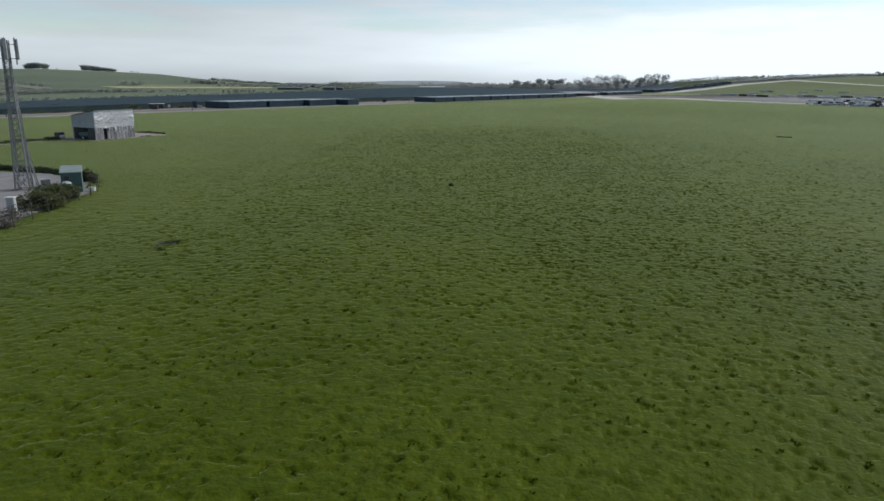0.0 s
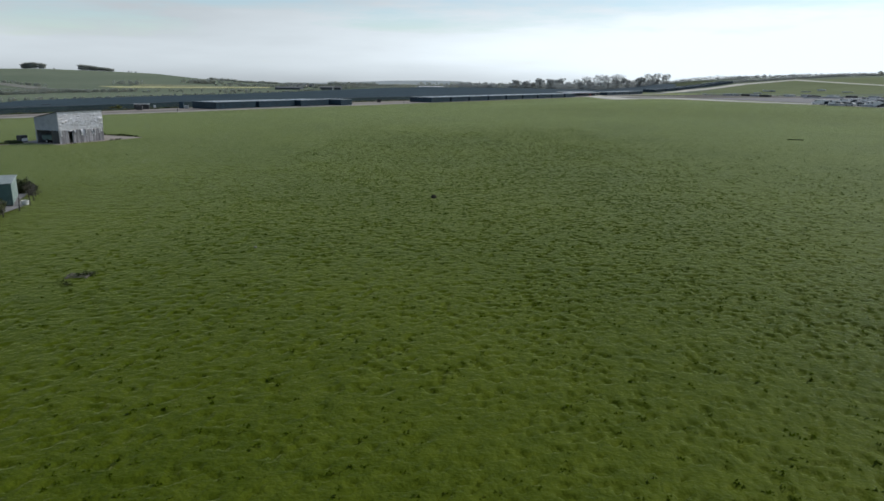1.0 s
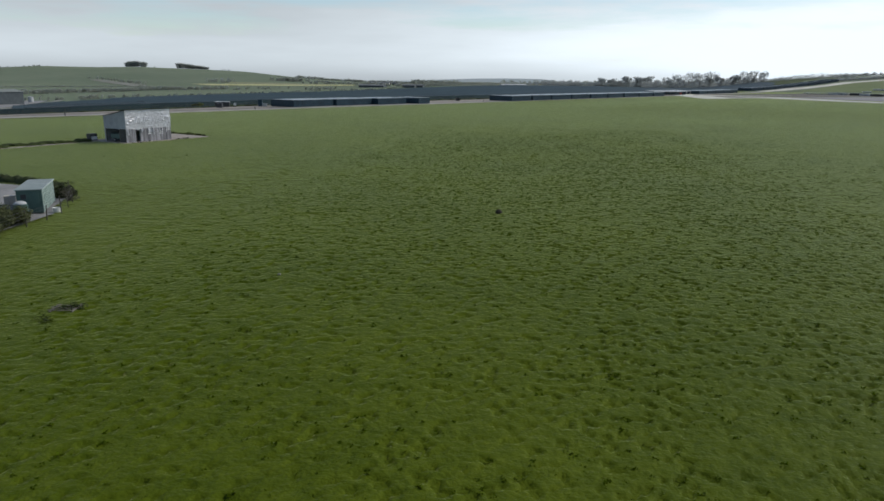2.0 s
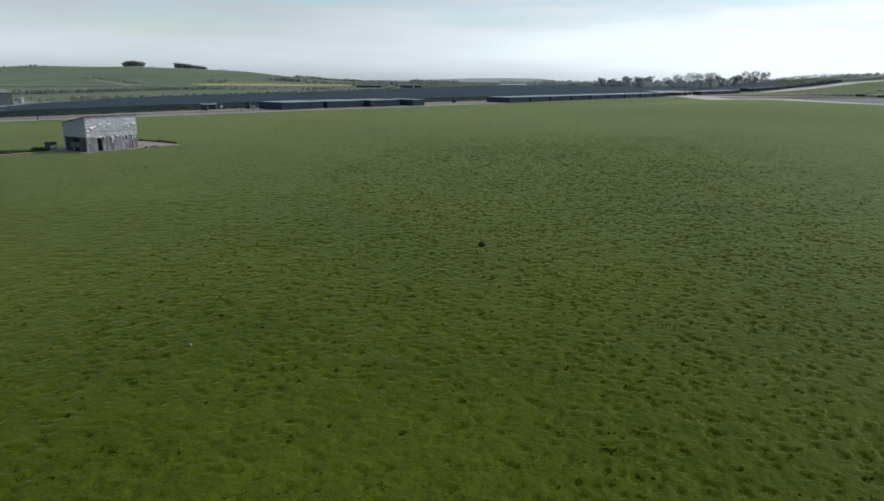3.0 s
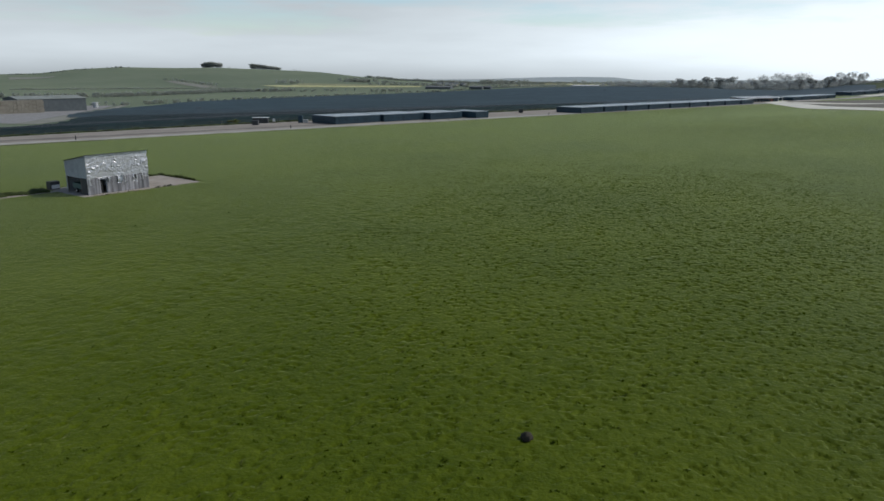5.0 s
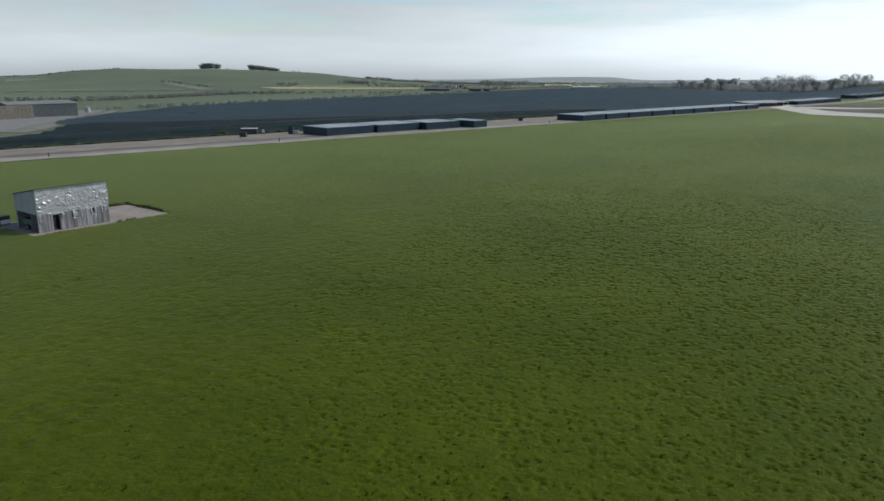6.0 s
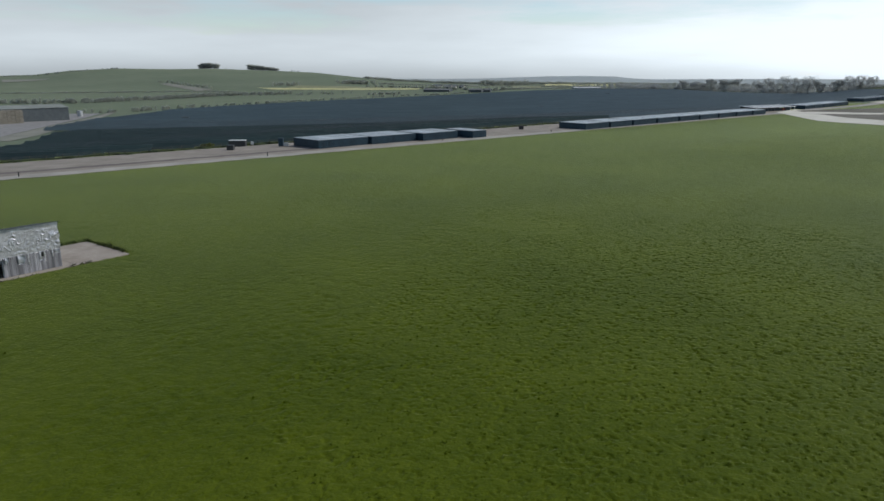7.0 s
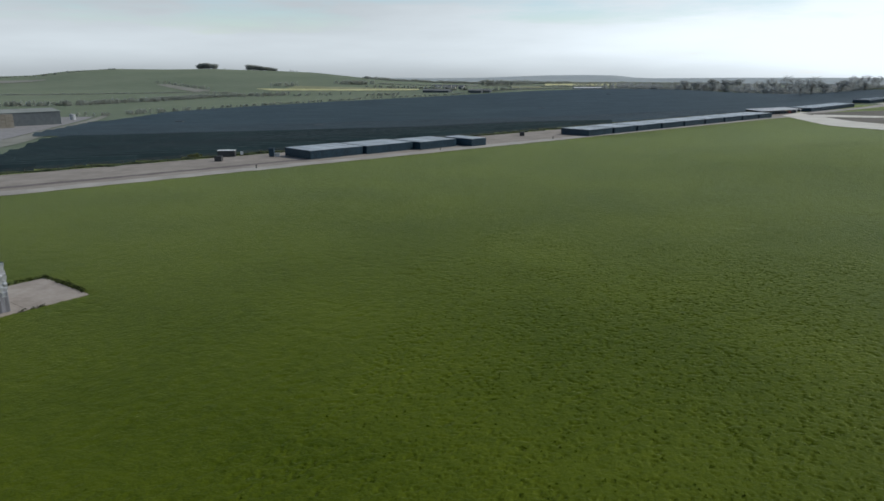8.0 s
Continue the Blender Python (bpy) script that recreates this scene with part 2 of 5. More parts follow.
WIRE = material("wire", (0.14, 0.14, 0.14), (0.22, 0.22, 0.22), 0.6, 0.5)
BARK = material("bark", (0.055, 0.048, 0.040), (0.11, 0.10, 0.085), 0.95, scales=((0.4, 0.6), (3, 0.4)), bump=0.4, bump_scale=6)
LEAF = material("leaf", (0.030, 0.040, 0.018), (0.060, 0.074, 0.036), 0.75, scales=((1.2, 0.5), (7, 0.5)), by_island=0.3, spec=0.2, sheen=0.2, thin=0.2)
# far twigs and hedges are paled too, with haze in their colour
TWIG = material("hazed_twig", (0.36, 0.36, 0.35), (0.44, 0.435, 0.42), 0.9, scales=((1.5, 0.6), (7, 0.4)), by_island=0.2, sheen=0.5, thin=0.55)
HEDGE = material("hazed_hedge_leaf", (0.40, 0.43, 0.39), (0.48, 0.50, 0.45), 0.9, scales=((2, 0.5), (20, 0.5)), by_island=0.06, spec=0.1, sheen=0.6, thin=0.52)
SCRUB = material("scrub_leaf", (0.1, 0.115, 0.052), (0.17, 0.185, 0.095), 0.85, scales=((0.6, 0.5), (4, 0.5)), by_island=0.3, spec=0.15, thin=0.45)
DRYTWIG = material("dry_twig", (0.085, 0.078, 0.062), (0.135, 0.125, 0.10), 0.9, scales=((0.6, 0.6), (4, 0.4)), by_island=0.3, thin=0.2)
WEED = material("rank_weed", (0.026, 0.038, 0.010), (0.056, 0.072, 0.022), 0.8, scales=((0.6, 0.6), (4, 0.4)), by_island=0.3, spec=0.2, thin=0.2)
GORSE = material("yellow_green_shrub", (0.10, 0.12, 0.035), (0.18, 0.20, 0.07), 0.8, scales=((0.4, 0.6), (2, 0.4)), by_island=0.3)
EARTH = material("molehill_earth", (0.020, 0.017, 0.012), (0.045, 0.038, 0.028), 0.95, scales=((0.1, 0.6), (0.5, 0.4)), bump=0.6, bump_scale=18)
TANWALL = material("tan_straw", (0.16, 0.15, 0.125), (0.225, 0.21, 0.175), 0.9, scales=((1.2, 0.5), (8, 0.5)), by_object=0.1)
SHEDWALL = material("dark_shed_cladding", (0.070, 0.085, 0.095), (0.105, 0.122, 0.13), 0.8, scales=((2, 0.5), (10, 0.5)))
FELTROOF = material("pale_felt_roof", (0.19, 0.215, 0.205), (0.26, 0.285, 0.27), 0.85, scales=((2, 0.5), (10, 0.5)))
SHEDROOF = material("fibre_cement_roof", (0.125, 0.14, 0.15), (0.18, 0.195, 0.20), 0.85, scales=((2, 0.5), (10, 0.5)))
RUBBER = material("tyre_rubber", (0.015, 0.015, 0.015), (0.03, 0.03, 0.03), 0.9)
RED = material("red_paint", (0.28, 0.04, 0.03), (0.36, 0.06, 0.05), 0.5)
GLASS = material("dark_glass", (0.015, 0.018, 0.02), (0.03, 0.034, 0.038), 0.08, spec=0.6)


# ---- mesh helpers ----
def soup(name, verts, faces, mats, parent=None, smooth=False, mat_index=None):
    """An object from arrays of vertices and of equal-sided faces."""
    verts, faces = np.asarray(verts, np.float32), np.asarray(faces, np.int32)
    me = bpy.data.meshes.new(name)
    k = faces.shape[1]
    me.vertices.add(len(verts))
    me.vertices.foreach_set("co", verts.ravel())
    me.loops.add(faces.size)
    me.loops.foreach_set("vertex_index", faces.ravel())
    me.polygons.add(len(faces))
    me.polygons.foreach_set("loop_start", np.arange(0, faces.size, k, dtype=np.int32))
    me.polygons.foreach_set("use_smooth", np.full(len(faces), smooth))
    if mat_index is not None:
        me.polygons.foreach_set("material_index", np.asarray(mat_index, np.int32))
    for m in (mats if isinstance(mats, (list, tuple)) else [mats]):
        me.materials.append(m)
    me.update(calc_edges=True)
    ob = new(name, me)
    ob.parent = parent
    return ob


def part(name, bm, mat, parent=None, label="", smooth=False):
    me = bpy.data.meshes.new(name)
    bmesh.ops.recalc_face_normals(bm, faces=bm.faces[:])
    bm.to_mesh(me)
    bm.free()
    me.materials.append(mat)
    if smooth:
        me.polygons.foreach_set("use_smooth", np.ones(len(me.polygons), bool))
    ob = new(name, me)
    ob.parent = parent
    if label:
        ob["label"] = label
    return ob


def box(bm, x0, x1, y0, y1, z0, z1, bevel=0.0, m=None):
    got = bmesh.ops.create_cube(bm, size=1.0)["verts"]
    for v in got:
        v.co = Vector((x0 + (v.co.x + 0.5) * (x1 - x0), y0 + (v.co.y + 0.5) * (y1 - y0), z0 + (v.co.z + 0.5) * (z1 - z0)))
    if bevel:
        edges = list({e for v in got for e in v.link_edges})
        got = bmesh.ops.bevel(bm, geom=edges, offset=bevel, segments=1, affect="EDGES")["verts"]
    if m is not None:
        for v in got:
            v.co = m @ v.co
    return bm


def beam(bm, a, b, w, sides=4, w2=None):
    """A straight bar from a to b."""
    a, b = Vector(a), Vector(b)
    d = b - a
    q = d.to_track_quat("Z", "Y").to_matrix().to_4x4()
    q.translation = (a + b) / 2
    bmesh.ops.create_cone(bm, cap_ends=True, segments=sides, radius1=w / 2, radius2=(w2 if w2 is not None else w) / 2, depth=d.length,
                          matrix=q @ Matrix.Rotation(radians(45), 4, "Z") if sides == 4 else q)
    return bm


def thing(name, m, label, category, group="", kind=""):
    ob = new(name)
    ob.empty_display_size = 0.2
    ob.matrix_basis = m
    return tagged(ob, label, category, group, kind)


def frame_at(x, y, dx, dy, z=None):
    """A pose on the ground at x, y whose own x axis points along dx, dy."""
    return pose(x, y, float(ground_z(x, y)) if z is None else z, 0, 0, math.degrees(math.atan2(dy, dx)))


def field_noise(shape, step, size, seed):
    """A smooth random relief of unit variance with lumps of about the given size."""
    g = np.random.default_rng(seed).standard_normal(shape)
    fy, fx = np.fft.fftfreq(shape[0], step)[:, None], np.fft.rfftfreq(shape[1], step)[None]
    k = np.exp(-((fx ** 2 + fy ** 2) * (size * 1.6) ** 2))
    out = np.fft.irfft2(np.fft.rfft2(g) * k, shape)
    return out / out.std()


# ---- lie of the land ----
TRACK_AT, TRACK_U, TRACK_V = (-76.3, 272.6), (0.543, 0.84), (-0.84, 0.543)
CREST_AZ = [-180, -60, 0, 12, 15, 19, 21.6, 25.2, 28.5, 33, 36, 39.8, 42.8, 45, 47, 55, 180]
CREST_Z = [-14, -14, -14, -14, -12, -5, 2, 17, 22, 27, 25, 26, 19.4, 8, 5, 0, -14]
FAR_AZ = [-180, -40, -14, -7, -1.5, 0, 1.5, 4, 6.6, 9, 12, 16, 19, 180]
FAR_Z = [-15, -15, -11, -15, -22, -18, -5, -3, -6, -14, -24, -28, -28, -28]
RISE_AZ = [-180, -60, -35, -29, -25, -21, -19, -16, -14, -11, 180]
RISE_Z = [0, 15, 21, 20.8, 18.8, 16.4, 14.5, 11, 5, 0, 0]
EDGE_U, EDGE_V, EDGE_Z = [-330, -110, -48, 0, 345], [52, 50, 38.5, 32, 31], [-2.0, -1.8, -0.8, -0.2, 0]  # far edge of the gravel
SLOPE_V = [-900, 30, 60, 110, 216, 409, 700, 3000]
SLOPE_Z = [0, 0, -0.8, -4.2, -9, -12.5, -13, -13]


def ease(a, b, x):
    k = np.clip((x - a) / (b - a), 0, 1)
    return k * k * (3 - 2 * k)


def track_uv(x, y):
    dx, dy = x - TRACK_AT[0], y - TRACK_AT[1]
    return dx * TRACK_U[0] + dy * TRACK_U[1], dx * TRACK_V[0] + dy * TRACK_V[1]


def track_xy(u, v):
    return (TRACK_AT[0] + u * TRACK_U[0] + v * TRACK_V[0], TRACK_AT[1] + u * TRACK_U[1] + v * TRACK_V[1])


def ground_z(x, y):
    """Height of the ground: a flat field, a shallow valley behind the track, downs beyond."""
    x, y = np.asarray(x, float), np.asarray(y, float)
    r, az = np.hypot(x, y - 60), np.degrees(np.arctan2(-x, y - 60))
    u, v = track_uv(x, y)
    z = np.interp(v, SLOPE_V, SLOPE_Z) * ease(-500, -150, u) * (1 - 0.62 * ease(350, 760, u))
    z = z + np.interp(u, EDGE_U, EDGE_Z) * ease(3, 54, v) * (1 - ease(60, 216, v)) * ease(-500, -150, u)
    z = z + 2.6 * ease(20, 150, u) * ease(30, 95, -v) * (1 - ease(330, 480, u))
    valley = z
    crest, far = np.interp(az, CREST_AZ, CREST_Z), np.interp(az, FAR_AZ, FAR_Z)
    z = z + (crest - z) * ease(1000, 2200, r) ** 1.2
    z = z + (-32 - z) * ease(2250, 3300, r)
    z = z + (far - z) * ease(3300, 4500, r)
    rise = np.interp(az, RISE_AZ, RISE_Z) * ease(600, 1000, r) * (1 - ease(1050, 1700, r))
    ahead = ease(-0.3, 0.1, np.cos(np.radians(az)))
    return (z + rise) * ahead * ease(150, 240, r)

# rows of the solar field run along ROW_E; its left edge, row by row
ROW_E, ROW_N = (0.966, 0.259), (-0.259, 0.966)
LEFT_C = [200, 324, 362, 402, 440, 446, 466, 510, 557, 590, 652, 691, 768, 839, 927, 991, 1037, 1099, 1164, 1259, 1500]
LEFT_S = [-140, -140, -155, -172, -176, -202, -208, -216, -226, -222, -226, -228, -197, -158, -110, -47, 27, 110, 202, 312, 500]

# ---- ground ----
rings = np.concatenate([[0.01], np.geomspace(6, 300, 60), np.linspace(310, 2300, 150), np.geomspace(2340, 4890, 60)])
turns = np.radians(np.arange(0, 360, 0.75))
rr, tt = np.meshgrid(rings, turns, indexing="ij")
gx, gy = rr * np.sin(tt), 60 + rr * np.cos(tt)
gz = ground_z(gx, gy) - 0.05
count, around = len(rings), len(turns)
idx = np.arange(count * around).reshape(count, around)
quads = np.stack([idx[:-1], np.roll(idx[:-1], -1, 1), np.roll(idx[1:], -1, 1), idx[1:]], -1).reshape(-1, 4)
mid = (gx + gz * 0)[:-1].ravel(), gy[:-1].ravel()
mu, mv = track_uv(*mid)
# ground beneath the solar rows, which gets the shade-darkened grass colour
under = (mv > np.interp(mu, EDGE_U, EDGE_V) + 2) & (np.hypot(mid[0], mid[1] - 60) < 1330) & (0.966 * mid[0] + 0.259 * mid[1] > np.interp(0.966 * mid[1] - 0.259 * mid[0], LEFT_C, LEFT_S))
# ground beyond 2.9 km takes a paler, bluer colour in place of haze
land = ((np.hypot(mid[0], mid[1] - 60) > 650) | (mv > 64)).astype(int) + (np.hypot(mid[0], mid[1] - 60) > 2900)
tagged(soup("ground", np.stack([gx, gy, gz], -1).reshape(-1, 3), quads[:, ::-1], [GRASS, PASTURE, FARLAND, SHADEGRASS], smooth=True, mat_index=np.where(under & (land == 1), 3, np.minimum(land, 2))),
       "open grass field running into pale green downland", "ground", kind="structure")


def drape(name, corners, mat, label, category, nu=40, nv=8, lift=0.03, kind="structure", edge=0.0, seed=1):
    """A surface laid over the ground between four corners, with an uneven edge."""
    c = np.array(corners, float)
    s, t = np.meshgrid(np.linspace(0, 1, nu + 1), np.linspace(0, 1, nv + 1), indexing="ij")
    p = ((1 - s) * (1 - t))[..., None] * c[0] + (s * (1 - t))[..., None] * c[1] + (s * t)[..., None] * c[2] + ((1 - s) * t)[..., None] * c[3]
    if edge:
        wob = np.random.default_rng(seed).uniform(-edge, edge, (2, nu + 1, 2))
        p[:, 0] += wob[0]
        p[:, -1] += wob[1]
    z = ground_z(p[..., 0], p[..., 1]) + lift
    i = np.arange((nu + 1) * (nv + 1)).reshape(nu + 1, nv + 1)
    f = np.stack([i[:-1, :-1], i[1:, :-1], i[1:, 1:], i[:-1, 1:]], -1).reshape(-1, 4)
    ob = soup(name, np.concatenate([p, z[..., None]], -1).reshape(-1, 3), f, mat)
    me = ob.data
    if len(me.polygons) and me.polygons[0].normal.z < 0:
        me.flip_normals()
    return tagged(ob, label, category, kind=kind)


# near turf: a lumpy sward over the part of the field that is flown across
def barn_ab(x, y):
    dx, dy = x + 69.5, y - 127.7
    return dx * 0.362 + dy * 0.932, -dx * 0.932 + dy * 0.362


def bare(x, y):
    """Where no sward grows: the barn's slab and the mast's yard."""
    a, b = barn_ab(x, y)
    slab = (a > -1.3) & (a < 17.3) & (b > -1.0) & (b < 10.1)
    yard = (x < -34.2 - 0.17 * np.maximum(y - 46, 0) - 0.45 * np.maximum(y - 69, 0)) & (y > 36) & (y < 86)
    return slab | yard | (track_uv(x, y)[1] > -0.7)


LAWN_X, LAWN_Y, LAWN_STEP, LAWN_N = -126.0, 8.0, 0.15, (1745, 2201)


def lawn_relief():
    """Height of the grazed grass on one fine grid: tufts with hollows between them, on broad soft swells."""
    small, swell = field_noise(LAWN_N, LAWN_STEP, 0.21, 3), field_noise(LAWN_N, LAWN_STEP, 0.9, 6)
    patch, clump = field_noise(LAWN_N, LAWN_STEP, 4.5, 5), field_noise(LAWN_N, LAWN_STEP, 0.27, 8)
    x = (LAWN_X + LAWN_STEP * np.arange(LAWN_N[0]))[:, None]
    y = (LAWN_Y + LAWN_STEP * np.arange(LAWN_N[1]))[None]
    rough = np.clip(1.0 + 0.25 * patch, 0.4, 1.6) * (0.8 + 0.4 * ease(-22, 22, x + 0 * y))
    h = rough * (0.016 * ease(-0.1, 2.0, small) - 0.04 * ease(0.9, 2.3, -small) - 0.18 * ease(0.95, 1.55, clump)) + 0.008 * swell
    near_ = (1 - ease(16, 60, np.abs(x - 5))) * (0.68 - 0.68 * ease(130, 200, y))
    return (h * (0.36 + 0.64 * near_) + 0.045).astype(np.float32)


def sward(relief, x0, x1, y0, y1, skip, label, hole=None):
    """A sheet of that grass between x0, x1 and y0, y1, with every skip-th point of the grid."""
    i0, i1 = (int(round((v - LAWN_X) / LAWN_STEP)) // skip * skip for v in (x0, x1))
    j0, j1 = (int(round((v - LAWN_Y) / LAWN_STEP)) // skip * skip for v in (y0, y1))
    ix, iy = np.meshgrid(np.arange(i0, i1 + 1, skip), np.arange(j0, j1 + 1, skip), indexing="ij")
    gx_, gy_ = LAWN_X + LAWN_STEP * ix, LAWN_Y + LAWN_STEP * iy
    drop = bare(gx_, gy_)
    if hole:
        drop |= (gx_ > hole[0] + 0.5) & (gx_ < hole[1] - 1.2) & (gy_ > hole[2] + 0.5) & (gy_ < hole[3] - 1.2)
    i = np.arange(ix.size).reshape(ix.shape)
    f = np.stack([i[:-1, :-1], i[1:, :-1], i[1:, 1:], i[:-1, 1:]], -1).reshape(-1, 4)
    z = relief[ix, iy] + ground_z(gx_, gy_) - 0.004 * skip
    ob = soup("grass_sward", np.stack([gx_, gy_, z], -1).reshape(-1, 3), f[~drop[:-1, :-1].ravel()], GRASS, smooth=True)
    return tagged(ob, label, "grass", kind="stuff")


LAWN = lawn_relief()
NEAR, MIDDLE = (-25.0, 31.0, 12.2, 188.0), (-62.0, 66.0, 12.2, 214.0)
sward(LAWN, *NEAR, 1, "tussocky olive-green meadow grass, grazed short")
sward(LAWN, *MIDDLE, 2, "lumpy olive-green meadow grass round the middle of the field", NEAR)
sward(LAWN, -125.0, 135.0, 8.3, 336.0, 4, "rough olive-green meadow grass across the field", MIDDLE)


def grass_tufts(relief, seed, tries, x0, x1, y0, y1, keep):
    """Small coarse tufts: a few broad bent blades each, standing close together."""
    rng = np.random.default_rng(seed)
    x, y = rng.uniform(x0, x1, tries), rng.uniform(y0, y1, tries)
    patch = field_noise((200, 300), 1.0, 2.6, seed + 1)[(x - x0).astype(int) % 200, (y - y0).astype(int) % 300]
    ok = (rng.uniform(0, 1, tries) < keep(x, y) * np.clip(0.7 + 0.35 * patch, 0.15, 1.4)) & ~bare(x, y)
    x, y = x[ok], y[ok]
    h = relief[((x - LAWN_X) / LAWN_STEP + 0.5).astype(int), ((y - LAWN_Y) / LAWN_STEP + 0.5).astype(int)]
    n, per = len(x), 7
    size = 0.04 + 0.085 * rng.uniform(0, 1, (n, 1)) ** 2.2
    turn, long = rng.uniform(0, np.pi, (n, 1)), rng.uniform(1.0, 2.2, (n, 1))
    a, q = rng.uniform(0, 2 * np.pi, (n, per)), rng.uniform(0, 1, (n, per)) ** 0.5
    ox, oy = q * size * long * np.cos(a), q * size * np.sin(a)
    px_, py_ = x[:, None] + ox * np.cos(turn) - oy * np.sin(turn), y[:, None] + ox * np.sin(turn) + oy * np.cos(turn)
    lean, way = size * rng.uniform(0.2, 0.9, (n, per)), rng.uniform(0, 2 * np.pi, (n, per))
    tall, wide = size * rng.uniform(0.6, 1.15, (n, per)) * (1.1 - 0.5 * q), size * rng.uniform(0.4, 0.75, (n, per))
    base = (ground_z(x, y) + h - 0.015)[:, None] + 0 * a
    c, s_ = np.cos(way), np.sin(way)
    tri = np.stack([np.stack([px_ - s_ * wide, py_ + c * wide, base], -1), np.stack([px_ + s_ * wide, py_ - c * wide, base], -1),
                    np.stack([px_ + c * lean, py_ + s_ * lean, base + tall], -1)], 2)
    p = tri.reshape(-1, 3)
    tagged(soup("grass_tufts", p, np.arange(len(p)).reshape(-1, 3), BLADE), "small dark-green tufts scattered through the meadow", "grass", kind="stuff")


def thick(x, y):
    """More tufts in the middle of the field, fewer towards its edges."""
    side = np.where(x < 6, np.where(y > 100, np.clip(1.0 + x / 40, 0.04, 1), np.clip(1.0 + (x - 6) / 28, 0.03, 1)), np.clip((92 - x) / 50, 0.1, 1))
    middle = (1 - ease(14, 40, np.abs(x - 5))) * (1 - ease(135, 195, y))
    return 0.18 * np.maximum(side * (1 - ease(70, 160, y)), middle)


grass_tufts(LAWN, 11, 300000, -70, 80, 13, 205, thick)


# gravel track along the edge of the field, with its ruts and chalky verge
def along(u0, u1, v0, v1):
    return [track_xy(u0, v0), track_xy(u1, v0), track_xy(u1, v1), track_xy(u0, v1)]


tu, tv = np.meshgrid(np.linspace(-330, 345, 170), np.linspace(0, 1, 14), indexing="ij")
tv = 0.5 + tv * (np.interp(tu, EDGE_U, EDGE_V) - 0.5) + (tv == 1) * np.random.default_rng(8).uniform(-0.6, 0.6, tu.shape)
tx, ty = track_xy(tu, tv)
ti = np.arange(tu.size).reshape(tu.shape)
tagged(soup("track", np.stack([tx, ty, ground_z(tx, ty) + 0.03], -1).reshape(-1, 3), np.stack([ti[:-1, :-1], ti[1:, :-1], ti[1:, 1:], ti[:-1, 1:]], -1).reshape(-1, 4), GRAVEL),
       "wide pinkish-grey gravel track beside the solar field", "track", kind="structure")
drape("track_verge", along(-330, 300, -0.6, 5.2), CHALK, "pale chalky verge along the gravel track", "track", 200, 3, 0.07, edge=0.35, seed=2)
drape("track_rut", along(-330, -16, 9.5, 12.5), RUT, "dark wheel ruts in the gravel", "track", 120, 2, 0.075, edge=0.5, seed=3)
drape("track_far_end", along(330, 640, 3, 12), CHALK, "pale track running uphill past stored containers", "track", 100, 4, 0.08, edge=0.5, seed=4)
for k, quad in enumerate(([(183, 706), (297, 818), (306, 808), (193, 697)], [(297, 818), (370, 851), (375, 841), (306, 808)], [(366, 850), (379, 806), (388, 808), (378, 856)], [(379, 806), (391, 768), (399, 770), (388, 808)], [(391, 768), (410, 731), (418, 734), (399, 770)], [(410, 731), (470, 680), (476, 686), (418, 734)])):
    drape("track_far_end", quad, ROADCHALK, "pale track running uphill past stored containers", "track", 24, 3, 0.12, edge=0.4, seed=6 + k)
drape("rising_field", [(212, 700), (300, 806), (372, 838), (330, 650)], MEADOW, "pale green pasture rising behind the storage yard", "field", 40, 20, 0.08)
drape("rising_field", [(330, 650), (372, 838), (520, 850), (560, 640)], MEADOW, "pale green pasture rising behind the storage yard", "field", 40, 20, 0.08)
ROAD_LINE = [(84, 535), (90, 455), (101, 400), (124, 352), (152, 312), (172, 270), (196, 214)]
ROAD_OUT = [(104, 580), (114, 475), (119, 415), (137, 362), (161, 319), (181, 275), (206, 218)]
for k in range(len(ROAD_LINE) - 1):
    drape("chalk_road", [ROAD_LINE[k], ROAD_LINE[k + 1], ROAD_OUT[k + 1], ROAD_OUT[k]], ROADCHALK, "pale chalky farm road along the field's far edge", "road", 12, 3, 0.10)
drape("bare_ground", [(100, 560), (122, 420), (300, 470), (210, 660)], PLOUGH, "brownish-grey bare ground beyond the road", "field", 30, 20, 0.12)
drape("chalk_road", [(99, 527), (136, 528), (142, 548), (104, 550)], ROADCHALK, "pale chalk track branching across the bare ground", "road", 16, 4, 0.17, edge=0.8, seed=9)
drape("chalk_road", [(136, 528), (230, 560), (236, 578), (142, 548)], ROADCHALK, "pale chalk track branching across the bare ground", "road", 16, 4, 0.17, edge=0.8, seed=10)
drape("storage_yard", [(122, 412), (190, 268), (420, 360), (300, 500)], YARD, "grey hard-standing of a storage yard", "yard", 30, 20, 0.14)

# fields on the far slopes
drape("rape_field", [(-652, 1199), (-356, 1242), (-349, 1192), (-596, 1160)], RAPE, "narrow pale yellow strip of flowering crop", "field", 40, 6, 0.5, edge=2.5, seed=31)
drape("rape_field", [(-610, 1280), (-480, 1286), (-352, 1247), (-600, 1212)], YOUNGCROP, "thin greenish-yellow young crop above the yellow strip", "field", 40, 8, 0.5, edge=3, seed=32)
drape("hill_track", [(-874, 1226), (-868, 1248), (-693, 1127), (-690, 1080)], STUBBLE, "bare chalky slope on the green hillside", "field", 24, 6, 0.5, edge=3, seed=33)
drape("stubble_field", [(-1330, 1300), (-1224, 1206), (-1190, 1292), (-1225, 1320)], STUBBLE, "pale stubble field on the hillside", "field", 16, 8, 0.6, edge=3, seed=34)
